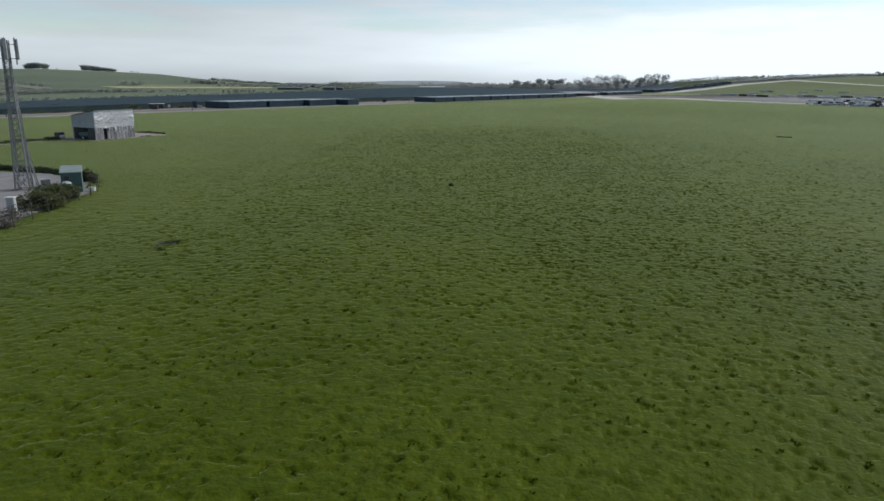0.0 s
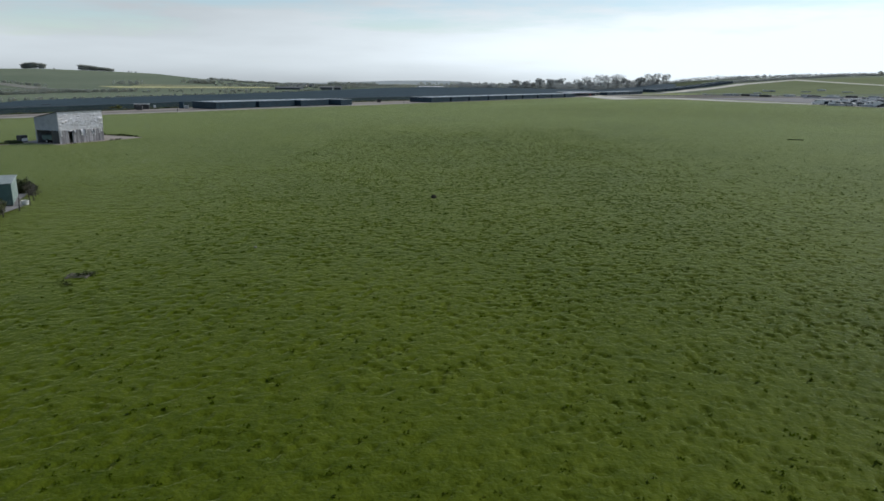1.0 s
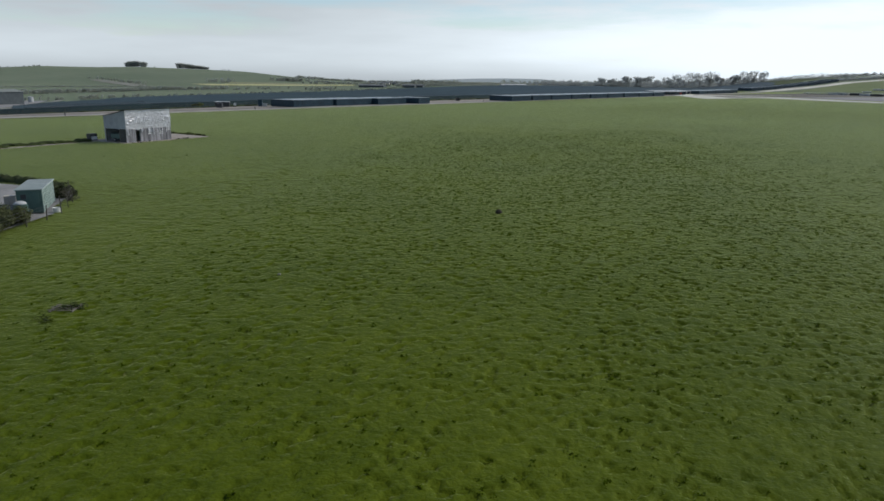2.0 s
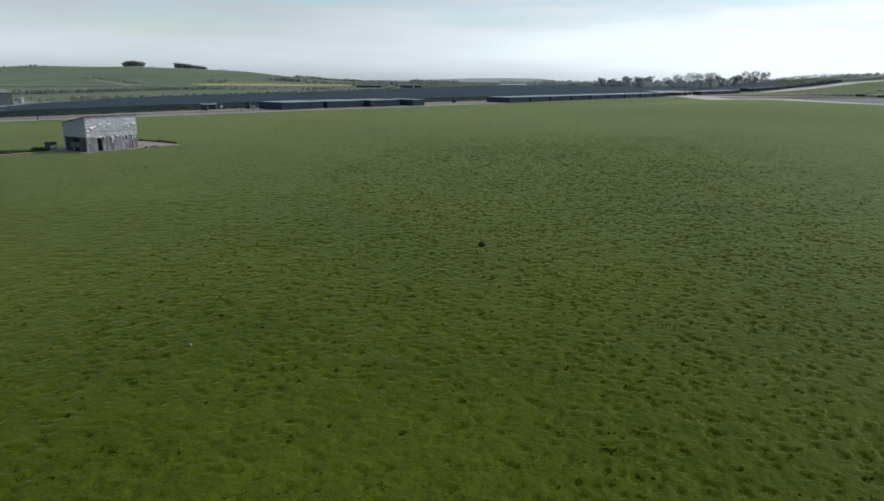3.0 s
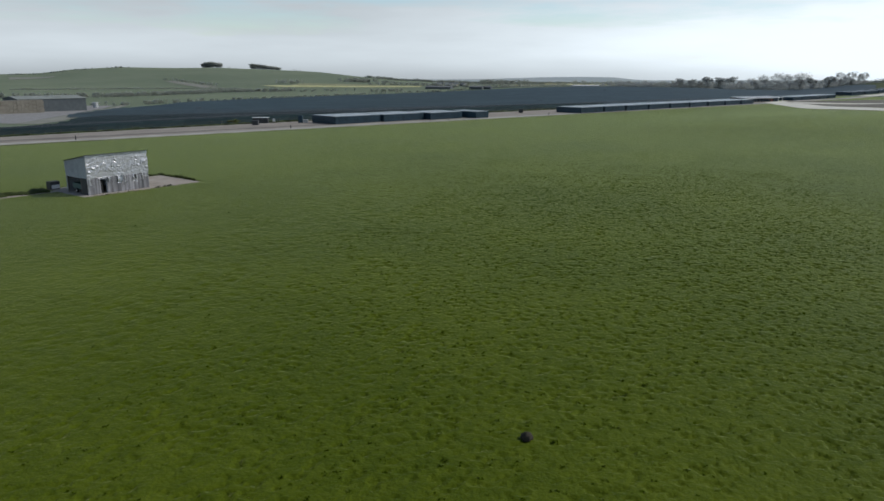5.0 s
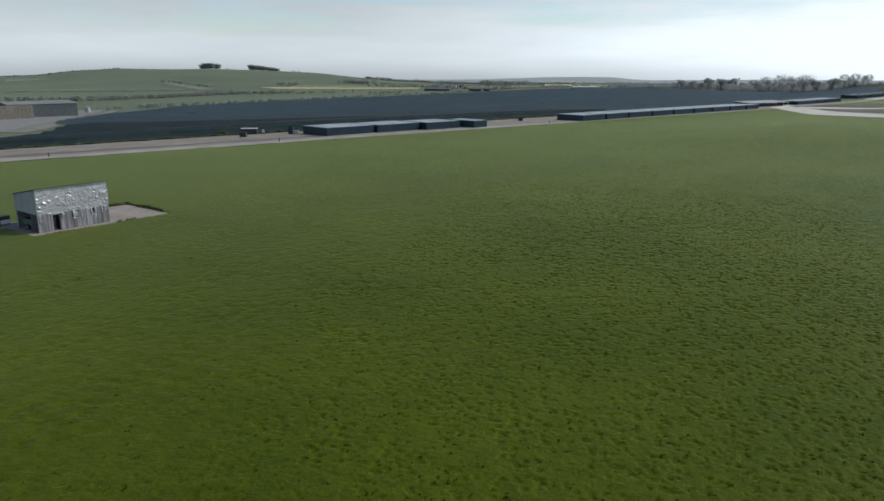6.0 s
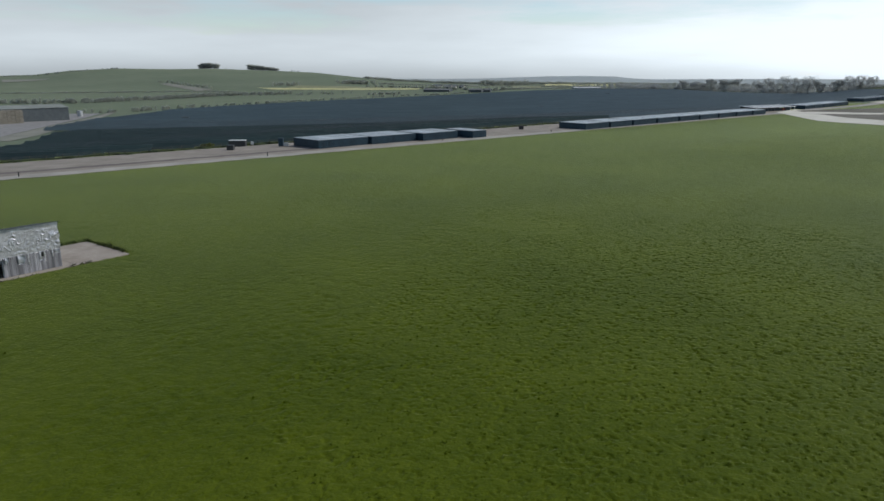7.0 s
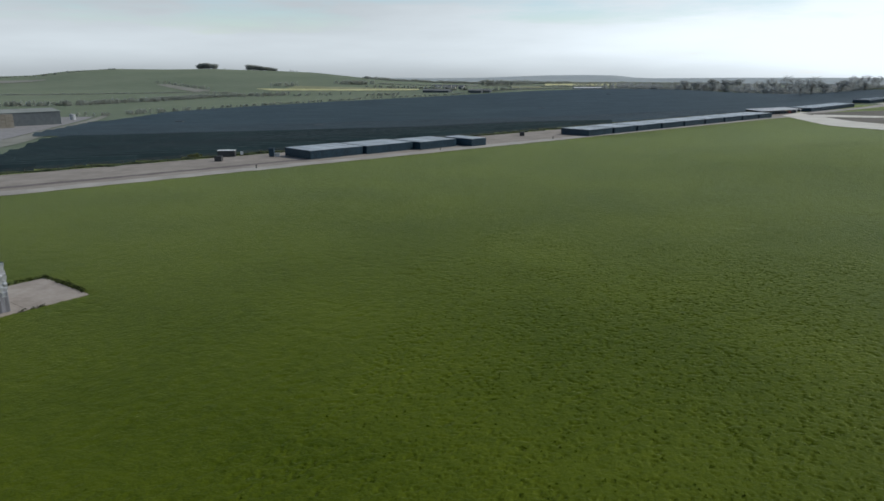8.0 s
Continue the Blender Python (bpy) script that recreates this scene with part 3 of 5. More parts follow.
drape("stubble_field", [(-460, 1640), (-398, 1880), (-330, 1590), (-393, 1480)], STUBBLE, "pale distant field", "field", 20, 12, 0.6, edge=4, seed=35)
drape("stubble_field", [(-265, 1624), (-204, 1672), (-169, 1410), (-222, 1380)], YOUNGCROP, "pale yellowish distant field", "field", 20, 12, 0.6, edge=4, seed=36)
drape("stubble_field", [(-263, 2230), (-40, 2400), (-8, 2000), (-211, 1800)], RAPE, "yellow crop far across the plain", "field", 24, 14, 0.8, edge=5, seed=37)
drape("stubble_field", [(120, 1500), (212, 1470), (170, 1270), (98, 1300)], STUBBLE, "pale field behind the woodland edge", "field", 20, 10, 0.5, edge=4, seed=38)
drape("farm_track", [(-262, 312), (-425, 570), (-440, 585), (-285, 318)], STUBBLE, "pale farm track skirting the solar field", "track", 40, 3, 0.15)
drape("farm_yard", [(-285, 318), (-430, 560), (-470, 540), (-400, 380)], YARD, "grey-brown bare farmyard", "yard", 20, 12, 0.12)


# ---- plants ----
def leaf_cloud(rng, centres, radii, per, leaf, flat=0.75):
    """Triangles of leaf clumps spread through ellipsoids."""
    centres, radii = np.asarray(centres, float), np.asarray(radii, float)
    n = len(centres)
    d = rng.standard_normal((n, per, 3))
    d /= np.linalg.norm(d, axis=-1, keepdims=True)
    d *= rng.uniform(0.35, 1.0, (n, per, 1)) ** 0.5
    d[..., 2] *= flat
    c = centres[:, None] + d * radii[:, None, None]
    a, b = rng.standard_normal((n, per, 3)), rng.standard_normal((n, per, 3))
    a[..., 2] *= 0.5  # leaves lie rather flat and face the sky
    b[..., 2] *= 0.5
    a /= np.linalg.norm(a, axis=-1, keepdims=True)
    b /= np.linalg.norm(b, axis=-1, keepdims=True)
    s = leaf * rng.uniform(0.6, 1.4, (n, per, 1))
    return np.stack([c - a * s, c + a * s, c + b * s * 1.3], 2).reshape(-1, 3)


def tree(name, m, height, spread, label, leafy=1.0, seed=0, leaf=0.35, blobs=26, per=26, mat=None, group="", trunk_part=0.3, low=0.38, bark=None):
    """A tapered trunk, forking limbs and a ragged crown of many small clumps."""
    rng = np.random.default_rng(seed)
    t = thing(name, m, label, "tree", group)
    bm = bmesh.new()
    beam(bm, (0, 0, -0.5), (0, 0, height * trunk_part), height * 0.055, 7, height * 0.04)
    beam(bm, (0, 0, height * trunk_part), (0.02 * height, 0, height * 0.7), height * 0.04, 6, height * 0.015)
    centres, radii = [], []
    for k in range(9):
        a = k * 2.4 + rng.uniform(-0.4, 0.4)
        z0 = height * rng.uniform(trunk_part * 0.9, 0.55)
        e = Vector((math.cos(a) * spread * rng.uniform(0.45, 0.8), math.sin(a) * spread * rng.uniform(0.45, 0.8), height * rng.uniform(0.55, 0.85)))
        beam(bm, (0, 0, z0), e, height * 0.022, 5, height * 0.006)
        for j in range(3):
            tip = e + Vector((rng.uniform(-1, 1), rng.uniform(-1, 1), rng.uniform(0.1, 1.0))) * spread * 0.4
            beam(bm, e * 0.75 + Vector((0, 0, z0)) * 0.25, tip, height * 0.009, 4, height * 0.002)
            centres.append(tuple(tip))
            radii.append(spread * rng.uniform(0.18, 0.34))
    part("trunk", bm, bark or BARK, t)
    while len(centres) < blobs:
        a, q = rng.uniform(0, 6.283), rng.uniform(0, 1) ** 0.5
        zz = rng.uniform(low, 0.97)
        w = math.sin(min(1.0, max(0.12, (zz - low + 0.13) / (1.13 - low))) * math.pi) ** 0.6
        centres.append((math.cos(a) * q * spread * w, math.sin(a) * q * spread * w, zz * height))
        radii.append(spread * rng.uniform(0.16, 0.34))
    pts = leaf_cloud(rng, centres, radii, max(4, int(per * leafy)), leaf)
    soup("crown", pts, np.arange(len(pts)).reshape(-1, 3), mat or (LEAF if leafy > 0.6 else TWIG), t)
    return t


def hedge(name, line, width, height, label, mat, seed, gap=1.2, per=10, leaf=0.4, category="hedge", ragged=0.4):
    """An uneven hedge of leaf clumps along a line."""
    rng = np.random.default_rng(seed)
    pts = np.array(line, float)
    seg = np.hypot(*np.diff(pts, axis=0).T)
    dist = np.concatenate([[0], np.cumsum(seg)])
    n = int(dist[-1] / gap * 2)
    s = rng.uniform(0, dist[-1], n)
    cx, cy = np.interp(s, dist, pts[:, 0]), np.interp(s, dist, pts[:, 1])
    cx, cy = cx + rng.uniform(-0.5, 0.5, n) * width, cy + rng.uniform(-0.5, 0.5, n) * width
    wave = 0.5 + 0.5 * np.sin(s / (height * 3.1) + seed) * np.sin(s / (height * 7.7) + 2 * seed)
    top = height * (1 - ragged + ragged * wave) * rng.uniform(0.7, 1.15, n)
    z = ground_z(cx, cy) + top * rng.uniform(0.15, 0.85, n)
    tri = leaf_cloud(rng, np.stack([cx, cy, z], -1), top * 0.32 + 0.1, per, leaf, 0.9)
    tri[:, 2] = np.maximum(tri[:, 2], np.repeat(ground_z(cx, cy), per * 3) - 0.1)
    return tagged(soup(name, tri, np.arange(len(tri)).reshape(-1, 3), mat), label, category, kind="stuff")


def thicket(name, line, width, height, label, mat, seed, grain=1.6, category="hedge", ragged=0.5):
    """A far hedge or belt of scrub: one lumpy, ragged bank of foliage following the ground."""
    pts = np.array(line, float)
    dist = np.concatenate([[0], np.cumsum(np.hypot(*np.diff(pts, axis=0).T))])
    n, m = max(8, int(dist[-1] / grain)), 11
    t_ = np.linspace(0, dist[-1], n)
    cx, cy = np.interp(t_, dist, pts[:, 0]), np.interp(t_, dist, pts[:, 1])
    dx, dy = np.gradient(cx), np.gradient(cy)
    k = np.hypot(dx, dy)
    nx_, ny_ = -dy / k, dx / k
    arc = np.linspace(0, np.pi, m)[None]
    lump = field_noise((n, m), grain, grain * 1.1, seed)
    sway = field_noise((n, 4), grain, grain * 5, seed + 1)[:, :1]
    gate = field_noise((n, 4), grain, grain * 3.0, seed + 2)[:, :1]
    tall = height * np.clip(1 - ragged * 0.5 + ragged * 0.45 * gate + 0.16 * lump, 0.12, 1.6)
    off = 0.5 * width * (-np.cos(arc)) * (1 + 0.22 * lump) + 0.25 * width * sway
    x, y = cx[:, None] + nx_[:, None] * off, cy[:, None] + ny_[:, None] * off
    z = ground_z(x, y) - 0.2 + tall * np.sin(arc) ** 1.2
    i = np.arange(n * m).reshape(n, m)
    f = np.stack([i[:-1, :-1], i[1:, :-1], i[1:, 1:], i[:-1, 1:]], -1).reshape(-1, 4)
    ob = tagged(soup(name, np.stack([x, y, z], -1).reshape(-1, 3), f[:, ::-1], mat, smooth=True), label, category, kind="stuff")
    return ob


# ---- the foil-clad barn and its slab ----
BARN = frame_at(-69.5, 127.7, 0.362, 0.932, 0.0)  # x along the foil front, y into the barn
LEN, DEEP, FRONT, BACK, LOW = 9.1, 6.2, 5.6, 4.45, 2.35

slab = thing("concrete_slab", BARN, "stained pinkish concrete slab that the barn stands on", "slab")
for k, (xa, xb) in enumerate(((-1.2, 4.4), (4.42, 10.4), (10.42, 17.2))):
    for ya, yb in ((-0.9, 4.5), (4.52, 10.0)):
        part("slab_bay", box(bmesh.new(), xa, xb, ya, yb, -0.2, 0.06, 0.02), CONCRETE, slab)

barn = thing("barn", BARN, "small barn clad in crinkled silver foil over grey boards", "barn")
rng = np.random.default_rng(21)


def crinkled(name, length, z0, top0, top1, y, depth, mat, parent, seed, along_x=True, label="", nx=64, nz=34, frayed=True):
    """A sagging, creased skin hung on a wall."""
    gx_, gz_ = np.meshgrid(np.linspace(0, 1, nx), np.linspace(0, 1, nz), indexing="ij")
    step = length / nx
    ridge, fold = field_noise((nx, nz), step, 0.45, seed), field_noise((nx, nz), step, 0.16, seed + 1)
    slant = np.sin((gx_ * length * 0.62 - gz_ * (top0 - z0) * 0.9) * 2.3 + 0.9 * ridge)
    cross = np.sin((gx_ * length * 0.5 + gz_ * (top0 - z0) * 1.3) * 4.3 + 2.1 * field_noise((nx, nz), step, 0.7, seed + 5))
    taut = np.clip(0.75 + 0.3 * field_noise((nx, nz), step, 0.9, seed + 4), 0.35, 1.3)
    slack = np.sin(gz_ * np.pi)
    bulge = depth * taut * (0.2 * np.abs(ridge) + 0.09 * np.abs(fold) + 1.1 * (1 - np.abs(slant)) ** 3 + 0.4 * (1 - np.abs(cross)) ** 4) * (0.35 + 0.65 * slack)
    tops = top0 + (top1 - top0) * gx_
    s = gx_ * length
    if frayed:
        s = s + (gx_ > 0.985) * field_noise((nx, nz), step, 0.3, seed + 2) * 0.06
    zz = z0 + gz_ * (tops - z0) + (gz_ < 0.02) * field_noise((nx, nz), step, 0.4, seed + 3) * 0.06
    p = np.stack([s, y - bulge, zz], -1) if along_x else np.stack([y - bulge, s, zz], -1)
    back = p.copy()
    back[..., 1 if along_x else 0] = y + 0.02
    i = np.arange(nx * nz).reshape(nx, nz)
    f = np.stack([i[:-1, :-1], i[1:, :-1], i[1:, 1:], i[:-1, 1:]], -1).reshape(-1, 4)
    allp, allf = np.concatenate([p.reshape(-1, 3), back.reshape(-1, 3)]), np.concatenate([f, f[:, ::-1] + nx * nz])
    rims = [i[0], i[-1], i[:, 0], i[:, -1]]
    allf = np.concatenate([allf] + [np.stack([q[:-1], q[1:], q[1:] + nx * nz, q[:-1] + nx * nz], -1) for q in rims])
    ob = soup(name, allp, allf, mat, parent, smooth=True)
    if label:
        ob["label"] = label
    return ob


# inner walls with real openings
bm = bmesh.new()
box(bm, 0.0, 1.75, 0.06, 0.18, 0.06, LOW)
box(bm, 2.62, LEN, 0.06, 0.18, 0.06, LOW)
box(bm, 1.75, 2.62, 0.06, 0.18, 2.12, LOW)
box(bm, 0.0, LEN, 0.06, 0.18, LOW, FRONT - 0.05)
part("front_wall", bm, SHEET, barn)
bm = bmesh.new()
box(bm, 0.0, LEN, DEEP - 0.15, DEEP, 0.06, BACK - 0.05)
part("back_wall", bm, SHEET, barn)
for name, x0, hole in (("end_wall", 0.0, True), ("far_end_wall", LEN - 0.15, False)):
    bm = bmesh.new()
    outline = [(0.18, 0.06), (1.9, 0.06), (1.9, 2.3), (5.7, 2.3), (5.7, 0.06), (DEEP - 0.15, 0.06)] if hole else [(0.18, 0.06), (DEEP - 0.15, 0.06)]
    outline += [(DEEP - 0.15, BACK - 0.06), (0.18, FRONT - 0.10)]
    vs = [bm.verts.new((x0, a, b)) for a, b in outline]
    face = bm.faces.new(vs)
    ext = bmesh.ops.extrude_face_region(bm, geom=[face])["geom"]
    for v in ext:
        if isinstance(v, bmesh.types.BMVert):
            v.co.x += 0.15
    part(name, bm, SHEET, barn)
foil = crinkled("foil_skin", LEN + 0.12, LOW - 0.05, FRONT, FRONT, 0.03, 0.085, FOIL, barn, 31, label="crinkled silver foil sheeting", nx=170, nz=62)
foil.location.x = -0.06
fx_ = 0.15
while fx_ < LEN - 0.4:  # torn strips of foil hanging down over the boards
    drop_, wide_ = rng.uniform(0.25, 1.3), rng.uniform(0.10, 0.34)
    if not (1.45 < fx_ + wide_ and fx_ < 2.7):
        strip = crinkled("foil_strip", wide_, LOW - drop_, LOW + 0.02, LOW + 0.02, -0.045, 0.03, FOIL, barn, int(200 + fx_ * 10), nx=6, nz=22, label="torn hanging strip of silver foil")
        strip.location.x = fx_
    fx_ += wide_ + rng.uniform(0.2, 1.3)
flap = crinkled("corner_foil", 0.5, 0.1, FRONT - 0.1, FRONT - 0.15, 0.03, 0.05, FOIL, barn, 37, nx=8, nz=40, label="torn foil strip wrapped round the corner")
flap.location.x = -0.09
crinkled("end_sheeting", DEEP - 0.05, LOW, FRONT - 0.05, BACK, -0.03, 0.035, SHEET, barn, 41, along_x=False, label="dull grey sheeting", nx=40, nz=24)
x = 0.02
while x < LEN - 0.05:  # upright weathered boards along the foot of the front
    w = rng.uniform(0.16, 0.24)
    if not (1.6 < x < 2.6):
        part("board", box(bmesh.new(), x, min(x + w - 0.012, LEN), -0.01 - rng.uniform(0, 0.02), 0.055, 0.05 + rng.uniform(0, 0.06), LOW - 0.02 + rng.uniform(-0.05, 0.06), 0.006), BOARD, barn)
    x += w
for y in (0.25, 0.55, 0.86, 1.17, 1.48):
    part("board", box(bmesh.new(), -0.07, -0.005, y, y + 0.29, 0.06, LOW, 0.006), DARKTIN, barn, "dark tin-clad board")
# leaf and slot are near-black: the barn's unlit inside put into their colour
part("door", box(bmesh.new(), 1.78, 2.2, 0.30, 0.35, 0.08, 2.1, 0.005, Matrix.Rotation(0.0, 4, "Z")), BLACK, barn, "dark half-open door")
part("window", box(bmesh.new(), 6.9, 7.15, -0.045, -0.02, 1.75, 2.3, 0.01), BLACK, barn, "small dark window slot")
bm = bmesh.new()
for k in range(38):  # corrugated roof falling to the back
    x0, x1 = -0.25 + k * (LEN + 0.5) / 38, -0.25 + (k + 1) * (LEN + 0.5) / 38
    dz = 0.02 if k % 2 else 0.0
    y0, y1 = -0.28, DEEP + 0.25
    fall = (FRONT - BACK) / DEEP
    vs = [bm.verts.new(c) for c in ((x0, y0, FRONT - y0 * fall + dz), (x1, y0, FRONT - y0 * fall + 0.02 - dz), (x1, y1, FRONT - y1 * fall + 0.02 - dz), (x0, y1, FRONT - y1 * fall + dz))]
    bm.faces.new(vs)
bmesh.ops.remove_doubles(bm, verts=bm.verts[:], dist=0.001)
ext = bmesh.ops.extrude_face_region(bm, geom=bm.faces[:])["geom"]
for v in ext:
    if isinstance(v, bmesh.types.BMVert):
        v.co.z += 0.035
part("roof", bm, DARKTIN, barn, "dark corrugated roof sheets")
for y in (0.12, 1.9, 5.75):
    part("post", box(bmesh.new(), -0.06, 0.12, y - 0.07, y + 0.07, 0.06, LOW, 0.01), TIMBER, barn)

# a small trailer parked under the open end
trailer = thing("farm_trailer", BARN @ pose(0.75, 3.6, 0.06, 0, 0, 90), "dark green farm trailer standing in the open bay", "trailer")
bm = bmesh.new()
box(bm, -1.2, 1.2, -0.55, 0.55, 0.55, 0.68, 0.02)
box(bm, -1.2, 1.2, -0.58, -0.53, 0.68, 1.35, 0.01)
box(bm, -1.2, 1.2, 0.53, 0.58, 0.68, 1.35, 0.01)
box(bm, -1.25, -1.2, -0.58, 0.58, 0.68, 1.35, 0.01)
box(bm, 1.2, 1.25, -0.58, 0.58, 0.68, 1.35, 0.01)
part("body", bm, TEAL, trailer)
for y in (-0.62, 0.62):
    bm = bmesh.new()
    beam(bm, (0, y - 0.1, 0.33), (0, y + 0.1, 0.33), 0.66, 18)
    wheel = part("wheel", bm, RUBBER, trailer)
    bm = bmesh.new()
    beam(bm, (0, y - 0.11, 0.33), (0, y + 0.11, 0.33), 0.3, 12)
    part("hub", bm, WHITE, wheel, "pale wheel hub")
# crate beside the barn
crate = thing("crate", BARN @ pose(-0.6, 9.2, 0.0, 0, 0, 8), "dark open-topped crate with a white side, beside the barn", "crate")
part("body", box(bmesh.new(), -0.7, 0.7, -0.55, 0.55, 0.12, 1.25, 0.03), DARKTIN, crate)
part("side_panel", box(bmesh.new(), -0.62, 0.62, -0.60, -0.56, 0.2, 0.75, 0.01), WHITE, crate, "white side panel")
for k in (-0.6, 0.5):
    part("skid", box(bmesh.new(), k, k + 0.12, -0.55, 0.55, 0.0, 0.115, 0.01), TIMBER, crate)
path_strip = thing("concrete_path", BARN, "broken concrete path running out from the barn", "path")
for k in range(14):
    part("slab_bay", box(bmesh.new(), -3.2 - k * 2.6, -0.75 - k * 2.6, 6.7 + 0.05 * (k % 3), 7.8, -0.15, 0.05 + 0.012 * (k % 2), 0.02), CONCRETE, path_strip)


def barn_line(pts):
    return [tuple((BARN @ Vector((a, b, 0)))[:2]) for a, b in pts]


thicket("weeds", barn_line([(-24, 9.2), (-16, 9.0), (-9, 8.8), (-2.2, 9.0)]), 2.8, 0.62, "dark rank weeds beside the concrete path", WEED, 51, 0.3, "weeds", 0.15)
hedge("weeds", barn_line([(17.3, 0.2), (17.4, 5), (17.3, 10.2)]), 0.6, 0.45, "dark weeds along the slab's far edge", WEED, 52, 0.2, 14, 0.09, "weeds")
hedge("weeds", barn_line([(9, 10.4), (17.3, 10.3)]), 0.6, 0.4, "dark weeds along the slab's back edge", WEED, 53, 0.25, 12, 0.09, "weeds")
hedge("weeds", barn_line([(9.6, -1.0), (12.4, -0.9)]), 0.4, 0.35, "low weeds at the slab's edge", WEED, 54, 0.25, 10, 0.08, "weeds")
hedge("weeds", barn_line([(0.0, -1.1), (6, -1.1)]), 0.25, 0.18, "low weeds at the slab's edge", WEED, 55, 0.4, 8, 0.06, "weeds")

# ---- the mast and its fenced yard ----
drape("mast_yard", [(-34.9, 40), (-38.6, 71.5), (-62, 84), (-80, 52)], YARD, "grey gravel yard round the mast", "yard", 24, 16, 0.035)
drape("mast_yard", [(-45.2, 77.5), (-50.5, 82.6), (-76, 86.8), (-78, 60)], YARD, "grey gravel yard round the mast", "yard", 16, 12, 0.05)
drape("hut_pad", [(-38.3, 67.5), (-42.4, 76.8), (-50, 82), (-44, 70)], YARD, "grey gravel under the cabin", "yard", 8, 6, 0.065)
MAST_AT, MAST_UP = (-46.2, 70.8), 15.4
mast = thing("radio_mast", pose(*MAST_AT, 0, 0, 0, 20), "grey steel lattice mast with panel antennas at its top", "mast")


def mast_half(z):
    return 0.70 + (0.30 - 0.70) * min(1.0, z / (MAST_UP * 0.72))


corners = ((1, 1), (-1, 1), (-1, -1), (1, -1))
for cx, cy in corners:
    bm = bmesh.new()
    cut = MAST_UP * 0.72
    beam(bm, (cx * mast_half(0), cy * mast_half(0), 0), (cx * mast_half(cut), cy * mast_half(cut), cut), 0.16)
    beam(bm, (cx * mast_half(cut), cy * mast_half(cut), cut), (cx * 0.30, cy * 0.30, MAST_UP), 0.14)
    part("leg", bm, MASTGREY, mast)
z, step = 0.15, 1.5
while z < MAST_UP - 0.3:
    z1 = min(z + step, MAST_UP - 0.1)
    for (ax, ay), (bx_, by_) in zip(corners, corners[1:] + corners[:1]):
        a0, a1 = mast_half(z), mast_half(z1)
        part("cross_bar", beam(bmesh.new(), (ax * a0, ay * a0, z), (bx_ * a0, by_ * a0, z), 0.08), MASTGREY, mast)
        part("brace", beam(bmesh.new(), (ax * a0, ay * a0, z), (bx_ * a1, by_ * a1, z1), 0.07), MASTGREY, mast)
        part("brace", beam(bmesh.new(), (bx_ * a0, by_ * a0, z), (ax * a1, ay * a1, z1), 0.07), MASTGREY, mast)
    z, step = z1, max(0.8, step * 0.95)
for k in range(4):
    bm = bmesh.new()
    box(bm, -0.25, 0.25, -0.25, 0.25, -0.1, 0.12, 0.02, Matrix.Translation((corners[k][0] * 0.70, corners[k][1] * 0.70, 0)))
    part("footing", bm, CONCRETE, mast)
bm = bmesh.new()
for k in range(36):
    beam(bm, (-0.18, -0.5 + 0.012 * k, 0.3 + k * 0.4), (0.18, -0.5 + 0.012 * k, 0.3 + k * 0.4), 0.035)
for s in (-0.18, 0.18):
    beam(bm, (s, -0.52, 0.1), (s, -0.05, 14.8), 0.05)
part("ladder", bm, GALV, mast)
bm = bmesh.new()
beam(bm, (0.75, 0.25, 0.1), (0.55, 0.2, 8.4), 0.12)
beam(bm, (1.35, 0.3, 0.1), (0.62, 0.2, 5.6), 0.10)
beam(bm, (1.35, -0.3, 0.1), (0.62, -0.2, 5.6), 0.10)
for k in range(5):
    beam(bm, (1.3 - 0.14 * k, -0.28, 0.6 + k), (1.3 - 0.14 * k, 0.28, 0.6 + k), 0.06)
part("cable_tray", bm, GALV, mast)
for k in range(3):
    a = radians(20 + 120 * k)
    c, s = math.cos(a), math.sin(a)
    for j, off in enumerate((-0.42, 0.42)):
        x0, y0 = c * 0.95 - s * off, s * 0.95 + c * off
        bm = bmesh.new()
        for zz in (13.6, 15.0):
            beam(bm, (c * 0.3, s * 0.3, zz), (x0 * 0.93, y0 * 0.93, zz), 0.07)
        beam(bm, (x0 * 0.93, y0 * 0.93, 13.0), (x0 * 0.93, y0 * 0.93, 15.7), 0.07, 6)
        arm = part("bracket", bm, GALV, mast)
        bm = bmesh.new()
        box(bm, -0.09, 0.09, -0.17, 0.17, -1.0, 1.05, 0.04, Matrix.Translation((x0 * 1.08, y0 * 1.08, 14.5)) @ Matrix.Rotation(a, 4, "Z"))
        part("panel_antenna", bm, ANTENNA, arm, "pale grey panel antenna")

# cabin with a pale roof
HUT = frame_at(-39.0, 69.8, -0.50, 0.866, 0.0)  # x along its long side, y to its left
hut = thing("cabin", HUT @ Matrix.Translation((0, 0.12, 0)) @ Matrix.Diagonal((0.96, 0.82, 1.06, 1)), "teal steel cabin with a pale roof, inside the fence", "cabin")
bm = bmesh.new()
box(bm, 0, 6.2, 0.04, 2.4, 0.15, 2.02, 0.02)
part("body", bm, TEAL, hut)
# ribs of the sunward side carry the lit tone of the teal
for k in range(24):
    part("wall_rib", box(bmesh.new(), 0.05 + k * 0.255, 0.05 + k * 0.255 + 0.15, 0.0, 0.038, 0.2, 2.0, 0.012), LITTEAL, hut)
hut_roof = part("roof", box(bmesh.new(), -0.12, 6.32, -0.12, 2.52, 2.025, 2.12, 0.025), ROOFGREY, hut, "pale grey-green roof")
